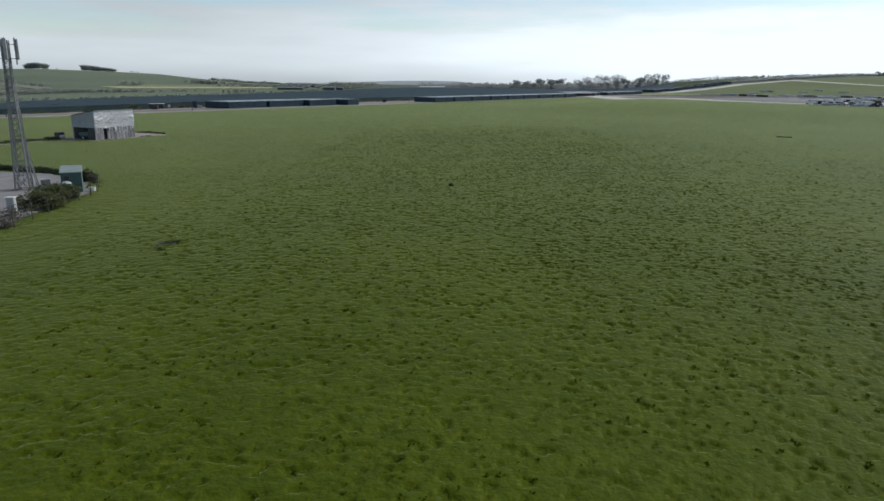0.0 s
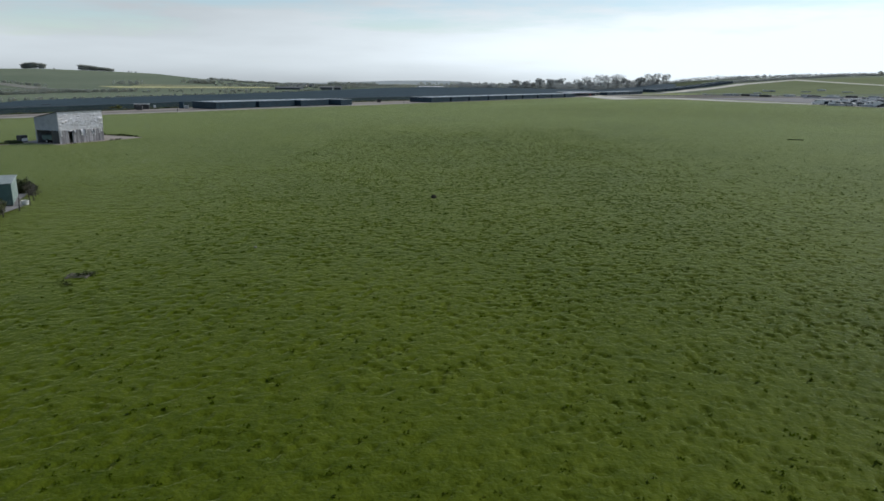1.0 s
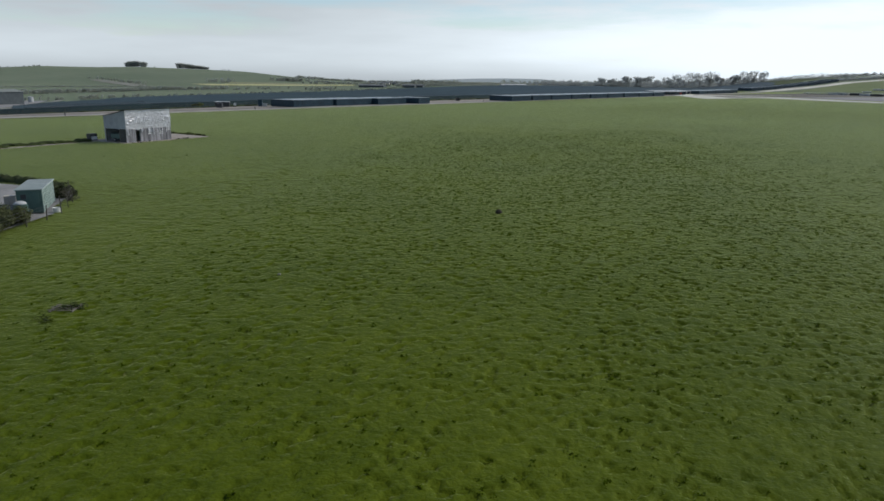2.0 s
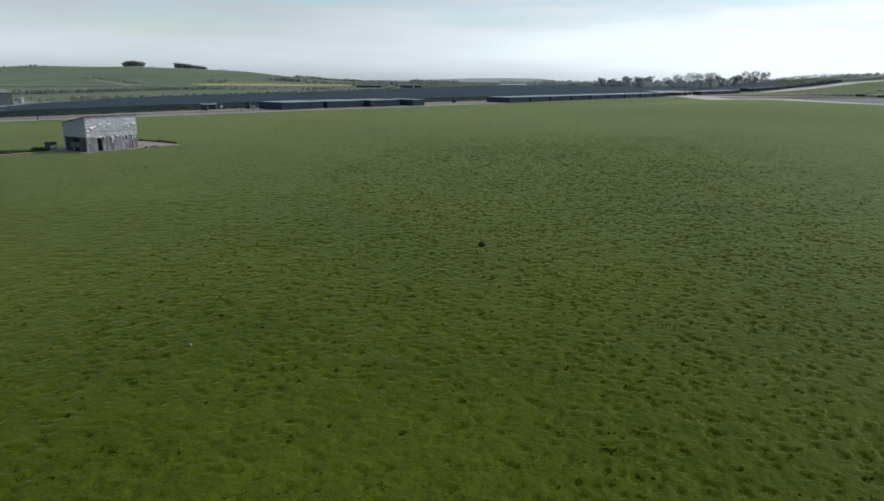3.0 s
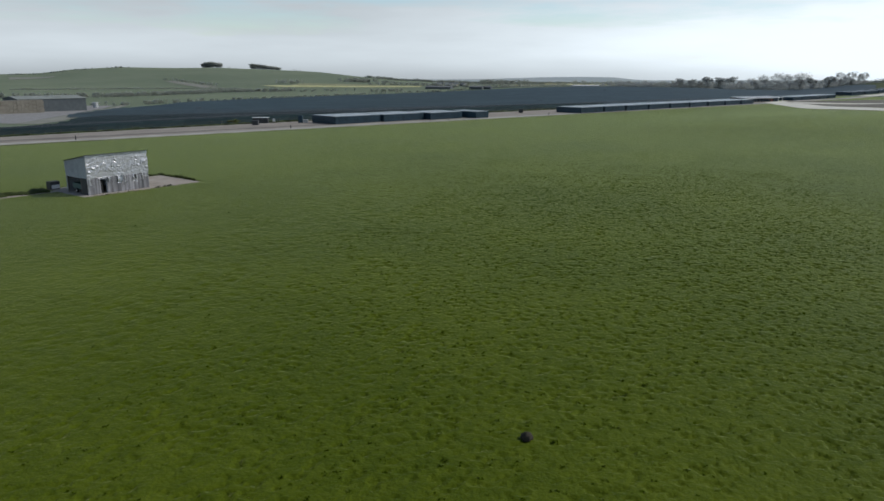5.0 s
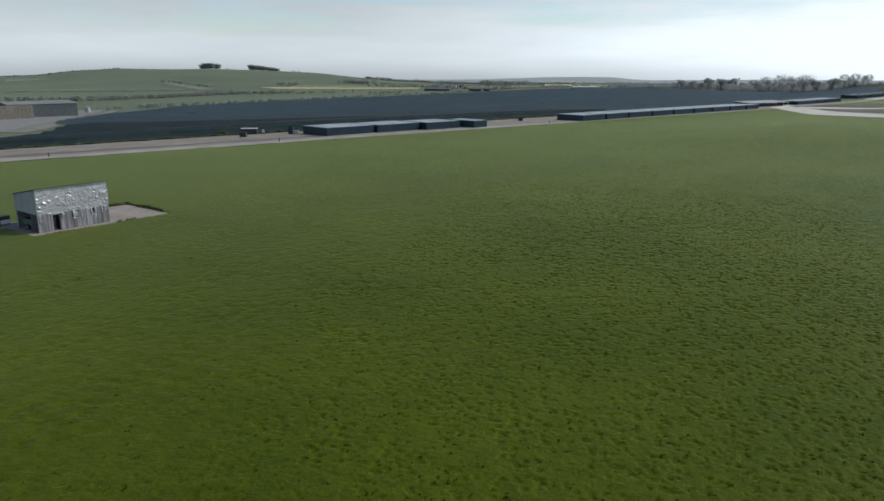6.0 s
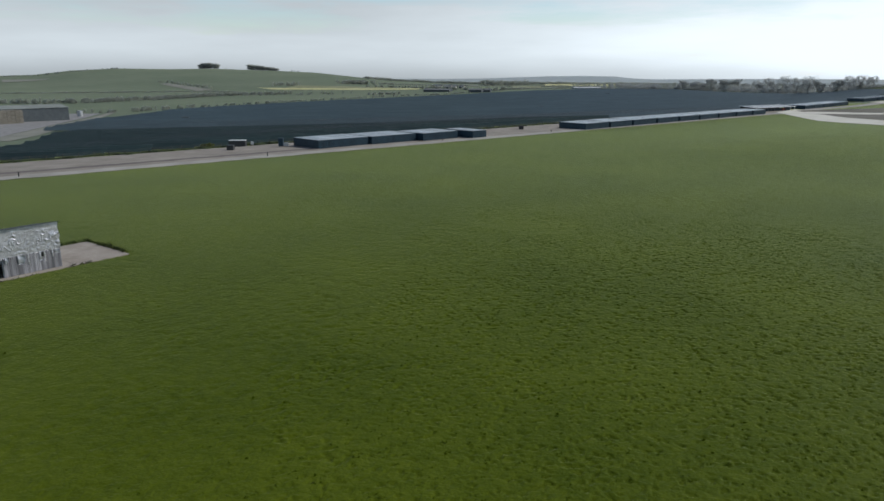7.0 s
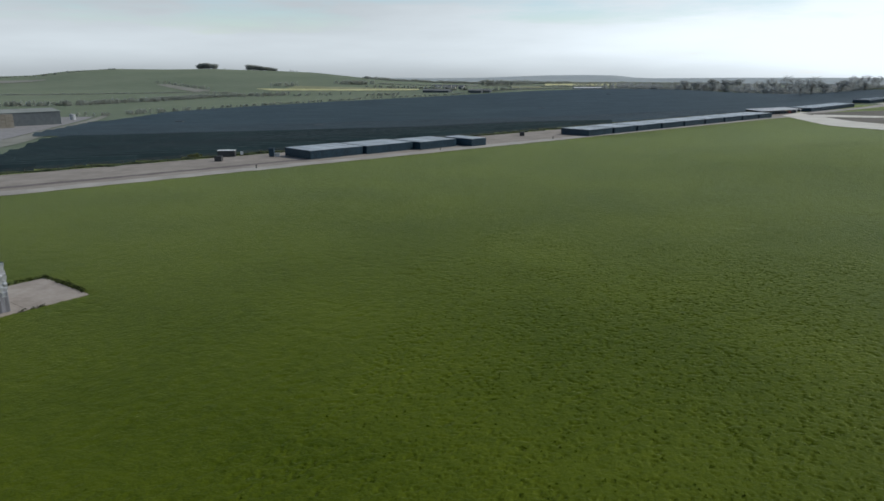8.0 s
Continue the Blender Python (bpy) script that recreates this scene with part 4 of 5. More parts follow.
for k in range(12):
    part("roof_rib", box(bmesh.new(), 0.1 + k * 0.52, 0.16 + k * 0.52, -0.1, 2.5, 2.121, 2.145, 0.008), ROOFGREY, hut_roof)
part("door", box(bmesh.new(), -0.035, -0.002, 0.35, 1.15, 0.22, 1.9, 0.01), TEAL, hut)
part("vent", box(bmesh.new(), -0.04, -0.002, 1.5, 2.0, 1.3, 1.7, 0.01), DARKTIN, hut)
for k in (0.2, 3.0, 5.8):
    part("bearer", box(bmesh.new(), k, k + 0.2, 0.1, 2.3, 0.0, 0.148, 0.01), TIMBER, hut)

tank = thing("fuel_tank", HUT @ pose(-1.3, 1.6, 0.04), "dark green tank on legs with a domed white lid", "tank")
bm = bmesh.new()
beam(bm, (0, 0, 0.5), (0, 0, 1.15), 1.1, 20)
part("tank_body", bm, TEAL, tank)
bm = bmesh.new()
bmesh.ops.create_uvsphere(bm, u_segments=20, v_segments=8, radius=0.5)
for v in bm.verts:
    v.co.z = max(v.co.z, -0.05) * 0.5 + 1.18
part("lid", bm, CABGREY, tank, "domed white lid", smooth=True)
for a in (45, 135, 225, 315):
    part("leg", beam(bmesh.new(), (0.4 * math.cos(radians(a)), 0.4 * math.sin(radians(a)), 0), (0.4 * math.cos(radians(a)), 0.4 * math.sin(radians(a)), 0.52), 0.08), DARKTIN, tank)

basin = thing("plastic_tub", HUT @ pose(0.6, -0.75, 0.0), "white plastic tub by the fence", "tub")
bm = bmesh.new()
bmesh.ops.create_cone(bm, cap_ends=True, segments=18, radius1=0.28, radius2=0.36, depth=0.45, matrix=Matrix.Translation((0, 0, 0.225)))
top = [f_ for f_ in bm.faces if f_.calc_center_median().z > 0.44]
bmesh.ops.inset_region(bm, faces=top, thickness=0.03)
bmesh.ops.translate(bm, verts=[v for f_ in top for v in f_.verts], vec=(0, 0, -0.3))
part("tub_body", bm, WHITE, basin)

cab = thing("equipment_cabinet", pose(-38.2, 57.0, 0.035, 0, 0, 12), "pale grey equipment cabinet on a plinth", "cabinet")
part("plinth", box(bmesh.new(), -0.4, 0.4, -0.3, 0.3, 0, 0.15, 0.01), CONCRETE, cab)
part("body", box(bmesh.new(), -0.32, 0.32, -0.25, 0.25, 0.15, 1.6, 0.02), CABGREY, cab)
for k in (-0.31, 0.01):
    d = part("door", box(bmesh.new(), k, k + 0.3, -0.28, -0.252, 0.22, 1.5, 0.01), CABGREY, cab)
    part("handle", box(bmesh.new(), k + 0.22, k + 0.25, -0.305, -0.281, 0.85, 1.0, 0.004), DARKTIN, d)
part("hood", box(bmesh.new(), -0.38, 0.38, -0.31, 0.29, 1.602, 1.67, 0.015), WHITE, cab, "white hood")
box2 = thing("meter_box", pose(-45.2, 73.0, 0.05, 0, 0, 30), "cream-painted meter housing in the yard", "cabinet")
part("body", box(bmesh.new(), -0.45, 0.45, -0.35, 0.35, 0, 0.75, 0.02), CREAM, box2)
part("lid", box(bmesh.new(), -0.5, 0.5, -0.4, 0.4, 0.752, 0.81, 0.015), CREAM, box2)

# fence of timber posts and wires round the yard
FENCE = [(-33.8, 40.0), (-34.5, 50.0), (-36.2, 60.7), (-37.0, 67.0), (-38.0, 70.8), (-40.3, 74.9), (-44.4, 79.6)]
fence = thing("yard_fence", pose(0, 0, 0), "leaning timber posts with slack wire round the yard", "fence")
seg = np.hypot(*np.diff(np.array(FENCE), axis=0).T)
dist = np.concatenate([[0], np.cumsum(seg)])
s, tops = 0.0, []
while s < dist[-1]:
    x, y = float(np.interp(s, dist, [p[0] for p in FENCE])), float(np.interp(s, dist, [p[1] for p in FENCE]))
    tip = (x + rng.uniform(-0.12, 0.12), y + rng.uniform(-0.12, 0.12), rng.uniform(1.25, 1.6))
    part("post", beam(bmesh.new(), (x, y, -0.3), tip, 0.10, 7, 0.08), BARK, fence)
    tops.append(((x, y, 0), tip))
    s += rng.uniform(2.6, 3.4)
for share in (0.3, 0.55, 0.75, 0.95):
    bm = bmesh.new()
    for (a0, a1), (b0, b1) in zip(tops, tops[1:]):
        beam(bm, Vector(a0).lerp(Vector(a1), share), Vector(b0).lerp(Vector(b1), share), 0.014, 4)
    part("wire", bm, WIRE, fence)


def bush(name, x, y, w, h, mat, label, seed, per=60, leaf=0.09, blobs=26):
    rng = np.random.default_rng(seed)
    t = thing(name, pose(x, y, 0), label, "bush")
    bm = bmesh.new()
    cs, rs = [], []
    for k in range(blobs):
        a, q = rng.uniform(0, 6.283), rng.uniform(0, 1) ** 0.6
        e = (math.cos(a) * q * w, math.sin(a) * q * w, h * rng.uniform(0.15, 0.95) * (1 - 0.45 * q))
        beam(bm, (e[0] * 0.15, e[1] * 0.15, -0.05), e, 0.045, 5, 0.012)
        cs.append(e)
        rs.append(0.22 * (w + h) * rng.uniform(0.4, 0.9))
    part("stem", bm, BARK, t)
    pts = leaf_cloud(rng, cs, rs, per, leaf)
    pts[:, 2] = np.maximum(pts[:, 2], -0.02)
    soup("foliage", pts, np.arange(len(pts)).reshape(-1, 3), mat, t)
    return t


bush("bush", -38.0, 60.6, 1.9, 1.7, SCRUB, "scrubby olive bush growing through the fence", 61, 90, 0.11, 46)
bush("bush", -38.9, 64.4, 2.0, 1.9, SCRUB, "dense olive-green bush inside the fence", 62, 100, 0.12, 50)
bush("bush", -37.0, 55.6, 1.4, 1.2, DRYTWIG, "dry brown scrub along the fence", 63, 40, 0.07)
bush("bush", -38.6, 66.6, 1.0, 0.9, SCRUB, "low scrub along the fence", 64, 34, 0.08)
bush("bush", -36.0, 52.3, 1.0, 1.0, DRYTWIG, "dry brown scrub along the fence", 65, 40, 0.07)
bush("bush", -43.0, 77.4, 1.0, 1.4, LEAF, "dark dense bush behind the cabin", 66, 90, 0.11)
bush("bush", -41.3, 75.8, 0.8, 1.9, DRYTWIG, "bare twiggy shrub at the cabin's corner", 67, 26, 0.05)
thicket("hedge", [(-44.5, 80.2), (-50, 83.5), (-60, 86.5), (-76, 88)], 1.2, 0.8, "low dark clipped hedge behind the mast yard", LEAF, 68, 0.3, ragged=0.08)

# marks in the field
mole = thing("molehill", pose(-0.6, 78.7, 0.02), "lone dark heap of bare earth in the grass", "molehill")
bm = bmesh.new()
bmesh.ops.create_icosphere(bm, subdivisions=3, radius=1.0)
for v in bm.verts:
    k = 1 + 0.22 * noise.noise(v.co * 2.3) + 0.10 * noise.noise(v.co * 6)
    v.co = Vector((v.co.x * 0.31 * k, v.co.y * 0.28 * k, max(-0.05, v.co.z * 0.34 * k)))
part("heap", bm, EARTH, mole, smooth=True)
hedge("coarse_weeds", [(-20.7, 47.9), (-19.7, 48.5)], 0.55, 0.4, "dark ragged clump of weeds in the grass", WEED, 71, 0.09, 12, 0.07, "weeds")
hedge("coarse_weeds", [(-20.6, 46.4), (-19.9, 46.2)], 0.4, 0.25, "dark ragged clump of weeds in the grass", WEED, 72, 0.12, 10, 0.06, "weeds")
hedge("coarse_weeds", [(70.2, 159.6), (73.0, 159.2)], 0.7, 0.2, "dark patch of rough weeds in the grass", WEED, 73, 0.09, 12, 0.09, "weeds")

pallet = thing("broken_pallet", pose(-20.5, 48.1, 0.06, 0, 0, 14), "broken grey pallet boards lying among dark weeds", "pallet")
for k in range(4):
    m_ = Matrix.Translation((0.1 * (k % 2) - 0.1, k * 0.26 - 0.5, 0.05 + 0.02 * (k % 3))) @ Matrix.Rotation(radians((-6, 4, 9, -3, 5)[k]), 4, "Z") @ Matrix.Rotation(radians(3 * (k % 2)), 4, "Y")
    part("plank", box(bmesh.new(), -0.6, 0.6, -0.04, 0.04, 0, 0.022, 0.004, m_), TIMBER, pallet)
for k in (-0.6, 0.5):
    part("bearer", box(bmesh.new(), k, k + 0.09, -0.6, 0.6, -0.04, 0.045, 0.005), TIMBER, pallet)
stone = thing("pale_stone", pose(-12.1, 56.1, 0.09), "small whitish chalk stone lying in the grass", "stone")
bm = bmesh.new()
bmesh.ops.create_icosphere(bm, subdivisions=2, radius=1.0)
for v in bm.verts:
    k = 1 + 0.3 * noise.noise(v.co * 1.7)
    v.co = Vector((v.co.x * 0.11 * k, v.co.y * 0.08 * k, v.co.z * 0.07 * k))
part("stone_body", bm, CHALK, stone)

# ---- stored containers along the track ----
def container(m):
    """A long steel container: ribbed sides, pale roof and two barred doors. x: its width, y: its length."""
    W, L, H = 2.43, 13.70, 2.59
    t = thing("shipping_container", m, "dark navy steel shipping container with a pale roof", "container", "stored containers")
    bm = bmesh.new()
    box(bm, 0.05, W - 0.05, 0.06, L - 0.05, 0.12, H - 0.06)
    for sx, out in ((0.05, -1), (W - 0.05, 1)):
        for k in range(22):
            y0 = 0.3 + k * 0.6
            a, b = sorted((sx, sx + out * 0.035))
            box(bm, a, b, y0, y0 + 0.3, 0.2, H - 0.15)
    part("body", bm, NAVY, t)
    for x in (0, W - 0.12):
        for y in (0, L - 0.12):
            part("corner_post", box(bmesh.new(), x, x + 0.12, y, y + 0.12, 0, H - 0.03), NAVY, t)
    for y in (0.0, L - 0.12):
        part("top_rail", box(bmesh.new(), 0.12, W - 0.12, y, y + 0.1, H - 0.16, H - 0.03), NAVY, t)
        part("sill", box(bmesh.new(), 0.12, W - 0.12, y, y + 0.1, 0.02, 0.15), NAVY, t)
    bm = bmesh.new()
    box(bm, 0.02, W - 0.02, 0.02, L - 0.02, H - 0.028, H)
    for k in range(13):
        box(bm, 0.15, W - 0.15, 0.4 + k * 0.98, 0.8 + k * 0.98, H, H + 0.02)
    part("roof", bm, STEELROOF, t, "pale roof sheet")
    for x in (0.14, W / 2 + 0.01):
        d = part("door", box(bmesh.new(), x, x + W / 2 - 0.15, 0.015, 0.055, 0.16, H - 0.18, 0.01), NAVY, t)
        bm = bmesh.new()
        for k in (0.25, 0.7):
            beam(bm, (x + k, -0.01, 0.2), (x + k, -0.01, H - 0.22), 0.04, 5)
        part("lock_rod", bm, NAVY, d)
    return t


def container_row(x, y, count, first, row):
    """A block of containers side by side along row, door ends to the field."""
    made, ahead = first, 2.44
    for k in range(count):
        m = frame_at(x + row[0] * ahead * k, y + row[1] * ahead * k, *row)
        made = container(m) if made is None else (copy_thing(made, m), made)[1]
    return made


box_proto = None
for x, y, count in ((-92.6, 265.0, 8), (-81.7, 282.2, 8), (-69.2, 298.7, 7), (-55.2, 313.8, 3)):
    box_proto = container_row(x, y, count, box_proto, (0.50, 0.866))
for k, count in enumerate((7, 7, 8, 8, 8, 8, 8, 8, 7)):
    at = (-18.6 + 9.6 * k, 364.6 + 15.6 * k) if k < 3 else (0.6 + 10.9 * (k - 2), 395.8 + 17.35 * (k - 2))
    container_row(*at, count, box_proto, (0.515, 0.857))
for k, count in enumerate((7, 7, 7, 7, 7)):
    container_row(110.0 + 9.6 * k, 582.0 + 17.0 * k, count, box_proto, (0.515, 0.857))
for k in range(8):
    container_row(181.0 + 14.8 * k, 713.0 + 15.1 * k, 8, box_proto, (0.70, 0.714))

# open-sided store with a pale roof at the bend of the track
store = thing("open_store", frame_at(72.5, 533.0, 0.63, 0.776), "long open-sided store with a pale sheet roof", "shed")
bm = bmesh.new()
fall = Matrix.Translation((0, 0, 2.4)) @ Matrix.Rotation(radians(4), 4, "X")  # the roof rises to the back
box(bm, -0.4, 46, -0.4, 11, 0.0, 0.12, 0.03, fall)
for k in range(46):
    box(bm, k - 0.3, k - 0.05, -0.38, 10.9, 0.12, 0.16, 0, fall)
part("roof", bm, PALEROOF, store, "pale sheet roof")
part("back_wall", box(bmesh.new(), 0, 45.6, 10.4, 10.6, 0, 3.05), SHEDWALL, store)
for k in range(10):
    part("post", box(bmesh.new(), k * 5.0, k * 5.0 + 0.25, 0, 0.25, 0, 2.39, 0.02), WHITE if k in (0, 8, 9) else DARKTIN, store)
for k in range(12):
    x0 = 1.0 + k * 3.6
    stack = thing("pallet_stack", frame_at(72.5, 533.0, 0.63, 0.776) @ pose(x0, 1.6, 0), "dark wrapped pallet stack in the open store", "pallet", "pallets in the store")
    bm = bmesh.new()
    for j in range(3):
        box(bm, 0, 2.6, j * 0.9, j * 0.9 + 0.12, 0, 0.14)
    box(bm, 0, 2.6, 0, 2.0, 0.141, 0.17)
    part("pallet", bm, TIMBER, stack)
    part("load", box(bmesh.new(), 0.05, 2.55, 0.05, 1.95, 0.172, 1.3 + 0.4 * rng.uniform(), 0.05), NAVY if k != 9 else RED, stack)


def site_box(name, x, y, dx, dy, w, d, h, mat, label, category, pale=True):
    """A small cabinet or cabin: body, overhanging lid, door and feet."""
    t = thing(name, frame_at(x, y, dx, dy), label, category)
    part("body", box(bmesh.new(), 0, w, 0, d, 0.12, h, 0.03), mat, t)
    part("roof", box(bmesh.new(), -0.08, w + 0.08, -0.08, d + 0.08, h + 0.002, h + 0.12, 0.02), PALEROOF if pale else mat, t)
    part("door", box(bmesh.new(), w * 0.2, w * 0.55, -0.04, -0.002, 0.2, h * 0.88, 0.01), mat, t)
    for a in (0.08, w - 0.28):
        part("foot", box(bmesh.new(), a, a + 0.2, 0.1, d - 0.1, 0, 0.118), CONCRETE, t)
    return t


site_box("water_butt", -118.0, 254.6, 0.97, 0.26, 2.0, 1.6, 1.45, DARKTIN, "dark square tank on the gravel track", "tank", False)
site_box("site_cabinet", -108.4, 268.9, 0.97, 0.26, 1.5, 1.3, 2.5, NAVY, "tall dark electrical cabinet beside the containers", "cabinet", False)
site_box("site_cabin", -124.6, 266.4, 0.94, 0.34, 5.2, 2.4, 2.0, DARKTIN, "dark site cabin with a pale roof", "cabin")
site_box("water_butt", -45.4, 358.0, 0.97, 0.26, 1.8, 1.5, 1.5, DARKTIN, "dark square tank on the gravel track", "tank", False)
site_box("meter_cabinet", -106.3, 268.6, 0.97, 0.26, 1.5, 0.9, 1.1, CABGREY, "low pale cabinet beside the containers", "cabinet", False)
sign = thing("site_sign", frame_at(-118.6, 269.6, 0.97, 0.26), "white notice board on two posts", "sign")
part("board", box(bmesh.new(), 0, 0.9, -0.03, 0.03, 0.5, 1.5, 0.01), WHITE, sign)
for k in (0.1, 0.9):
    part("post", box(bmesh.new(), k * 0.8, k * 0.8 + 0.08, 0.031, 0.11, 0, 1.5), TIMBER, sign)
bush("shrub", -127.4, 260.2, 1.3, 1.2, GORSE, "yellow-green shrub at the solar field's edge", 81, 40, 0.2, 14)
bush("shrub", -130.4, 261.6, 1.2, 1.0, GORSE, "yellow-green shrub at the solar field's edge", 82, 40, 0.2, 14)

# fence between the track and the solar field
sf = thing("field_fence", pose(0, 0, 0), "pale post-and-rail fence along the solar field", "fence")
post_mesh = None
u = -190.0
while u < 330:
    x, y = track_xy(u, float(np.interp(u, EDGE_U, EDGE_V)) + 1.0)
    if post_mesh is None:
        ob = part("post", box(bmesh.new(), -0.05, 0.05, -0.05, 0.05, -0.2, 1.4, 0.01), BARK, sf)
        post_mesh = ob.data
    else:
        ob = new("post", post_mesh)
        ob.parent = sf
    ob.location = (x, y, float(ground_z(x, y)))
    u += 4.0
for h in (0.6, 1.1, 1.42):
    bm = bmesh.new()
    for k in range(52):
        a, b = (track_xy(q, float(np.interp(q, EDGE_U, EDGE_V)) + 1.0) for q in (-190 + k * 10, -180 + k * 10))
        beam(bm, (*a, float(ground_z(*a)) + h), (*b, float(ground_z(*b)) + h), 0.05)
    part("rail", bm, TIMBER, sf, "weathered pale rail")
# marker posts on the near verge
for k, u in enumerate((-97, -36, 30, 88, 150)):
    x, y = track_xy(u, 3.0)
    mp = thing("marker_post", pose(x, y, float(ground_z(x, y)) + 0.07), "short dark marker post on the verge", "post", "verge posts")
    part("stake", box(bmesh.new(), -0.1, 0.1, -0.1, 0.1, -0.1, 0.95, 0.02), DARKTIN, mp)
    part("cap", box(bmesh.new(), -0.11, 0.11, -0.11, 0.11, 0.952, 1.05, 0.02), TIMBER, mp)

# ---- solar field: rows of tilted tables following the ground ----
TABLE, TILT_P = 24.0, radians(22)


def table_mesh():
    """One table: a single glazed deck with shallow joints, and its steel frame."""
    deck_bm, wide, deep, n = bmesh.new(), TABLE - 0.5, 3.4, 14
    turn = Matrix.Translation((0, -1.6, 0.5)) @ Matrix.Rotation(TILT_P, 4, "X")
    rows_v = []
    for y, z in ((0, -0.04), (0, 0.02), (deep / 2 - 0.02, 0.02), (deep / 2, 0.0), (deep / 2 + 0.02, 0.02), (deep, 0.02), (deep, -0.04)):
        rows_v.append([deck_bm.verts.new(turn @ Vector((x, y, z))) for x in (0, wide)])
    for p, q in zip(rows_v, rows_v[1:] + rows_v[:1]):
        fc = deck_bm.faces.new((p[0], p[1], q[1], q[0]))
        fc.material_index = int(q is rows_v[0])  # pale backing sheet below
    deck_bm.faces.new([p[0] for p in rows_v])
    deck_bm.faces.new([p[1] for p in rows_v])
    legs = bmesh.new()
    for y in (-0.05, deep):
        box(legs, 0, wide, y, y + 0.05, -0.05, 0.05, 0, turn)
    for k in range(6):
        x = 1.2 + k * (wide - 2.4) / 5
        beam(legs, (x, -0.9, -1.5), (x, -0.9, 0.70), 0.10)
        beam(legs, (x, 1.0, -1.5), (x, 1.0, 1.45), 0.10)
    return deck_bm, legs


def right_end(c):
    """Where a row meets the strip kept clear along the fence."""
    for s in np.arange(-400, 900, 1.0):
        x, y = ROW_E[0] * s + ROW_N[0] * c, ROW_E[1] * s + ROW_N[1] * c
        az = math.degrees(math.atan2(-x, y - 60))
        reach = np.interp(az, (-17, -13, -10.7, -7, -3, 1, 5.4, 9), (820, 930, 972, 1040, 1220, 1285, 1305, 1460))
        if az < -16.8 or track_uv(x, y)[1] < np.interp(track_uv(x, y)[0], EDGE_U, EDGE_V) + 5.5 or (s > 0 and math.hypot(x, y - 60) > reach):
            return s
    return 900


deck_data = legs_data = near_deck = None
c, row_no = 232.0, 0
while c < 1290:
    s1 = right_end(c)
    s0 = np.interp(c, LEFT_C, LEFT_S) + random.uniform(-2, 2)
    count = round((s1 - s0) / TABLE)
    if count >= 1:
        x, y = ROW_E[0] * s1 + ROW_N[0] * c, ROW_E[1] * s1 + ROW_N[1] * c
        row = thing("solar_row", pose(x, y, float(ground_z(x, y))), "long row of dark glass solar panels on steel legs", "solar panels", "solar field rows")
        inv = row.matrix_basis.inverted()
        span = (s1 - s0) / count
        for k in range(count):
            sa, sb = s1 - (k + 1) * span, s1 - k * span
            a = Vector((ROW_E[0] * sa + ROW_N[0] * c, ROW_E[1] * sa + ROW_N[1] * c, 0))
            b = Vector((ROW_E[0] * sb + ROW_N[0] * c, ROW_E[1] * sb + ROW_N[1] * c, 0))
            a.z, b.z = float(ground_z(a.x, a.y)), float(ground_z(b.x, b.y))
            ex = (b - a).normalized()
            ey = Vector((0, 0, 1)).cross(ex).normalized()
            ez = ex.cross(ey)
            m = Matrix(((ex.x, ey.x, ez.x, a.x), (ex.y, ey.y, ez.y, a.y), (ex.z, ey.z, ez.z, a.z), (0, 0, 0, 1))) @ Matrix.Diagonal((span / TABLE, 1, 1, 1))
            if deck_data is None:
                d_bm, l_bm = table_mesh()
                deck = part("panel_table", d_bm, PANEL, row)
                deck.data.materials.append(BACKSHEET)
                legs = part("leg_frame", l_bm, GALV, deck)
                deck_data, legs_data = deck.data, legs.data
            else:
                deck = new("panel_table", deck_data)
                deck.parent = row
                if row_no < 40:
                    legs = new("leg_frame", legs_data)
                    legs.parent = deck
            if c < 432:  # the nearest block: darker-toned glass, less sky in its colour; set steeper
                if near_deck is None:
                    near_deck = deck_data.copy()
                    near_deck.materials[0] = DARKPANEL
                deck.data = near_deck
                m = m @ Matrix.Rotation(radians(9), 4, "X")
            deck.matrix_basis = inv @ m
        row_no += 1
    c += 7.0

# added grass bank closing the gap before the first tables; shade in its colour
thicket("shaded_grass", [track_xy(u, float(np.interp(u, EDGE_U, EDGE_V)) + 3.6) for u in range(-190, 331, 20)], 4.6, 0.75, "dark-green grass bank under the solar field's fence, shaded in its colour", SHADEGRASS, 95, 0.8, "grass", 0.3)

# small inverter cabins standing among the rows
for x, y in ((-302.3, 490.1), (-182.9, 456.0), (-85.4, 722.3), (-35.7, 1020.0)):
    site_box("inverter_cabin", x, y, *ROW_E, 5.0, 2.4, 2.0, SHEDROOF, "grey inverter cabin among the solar rows", "cabin", False)

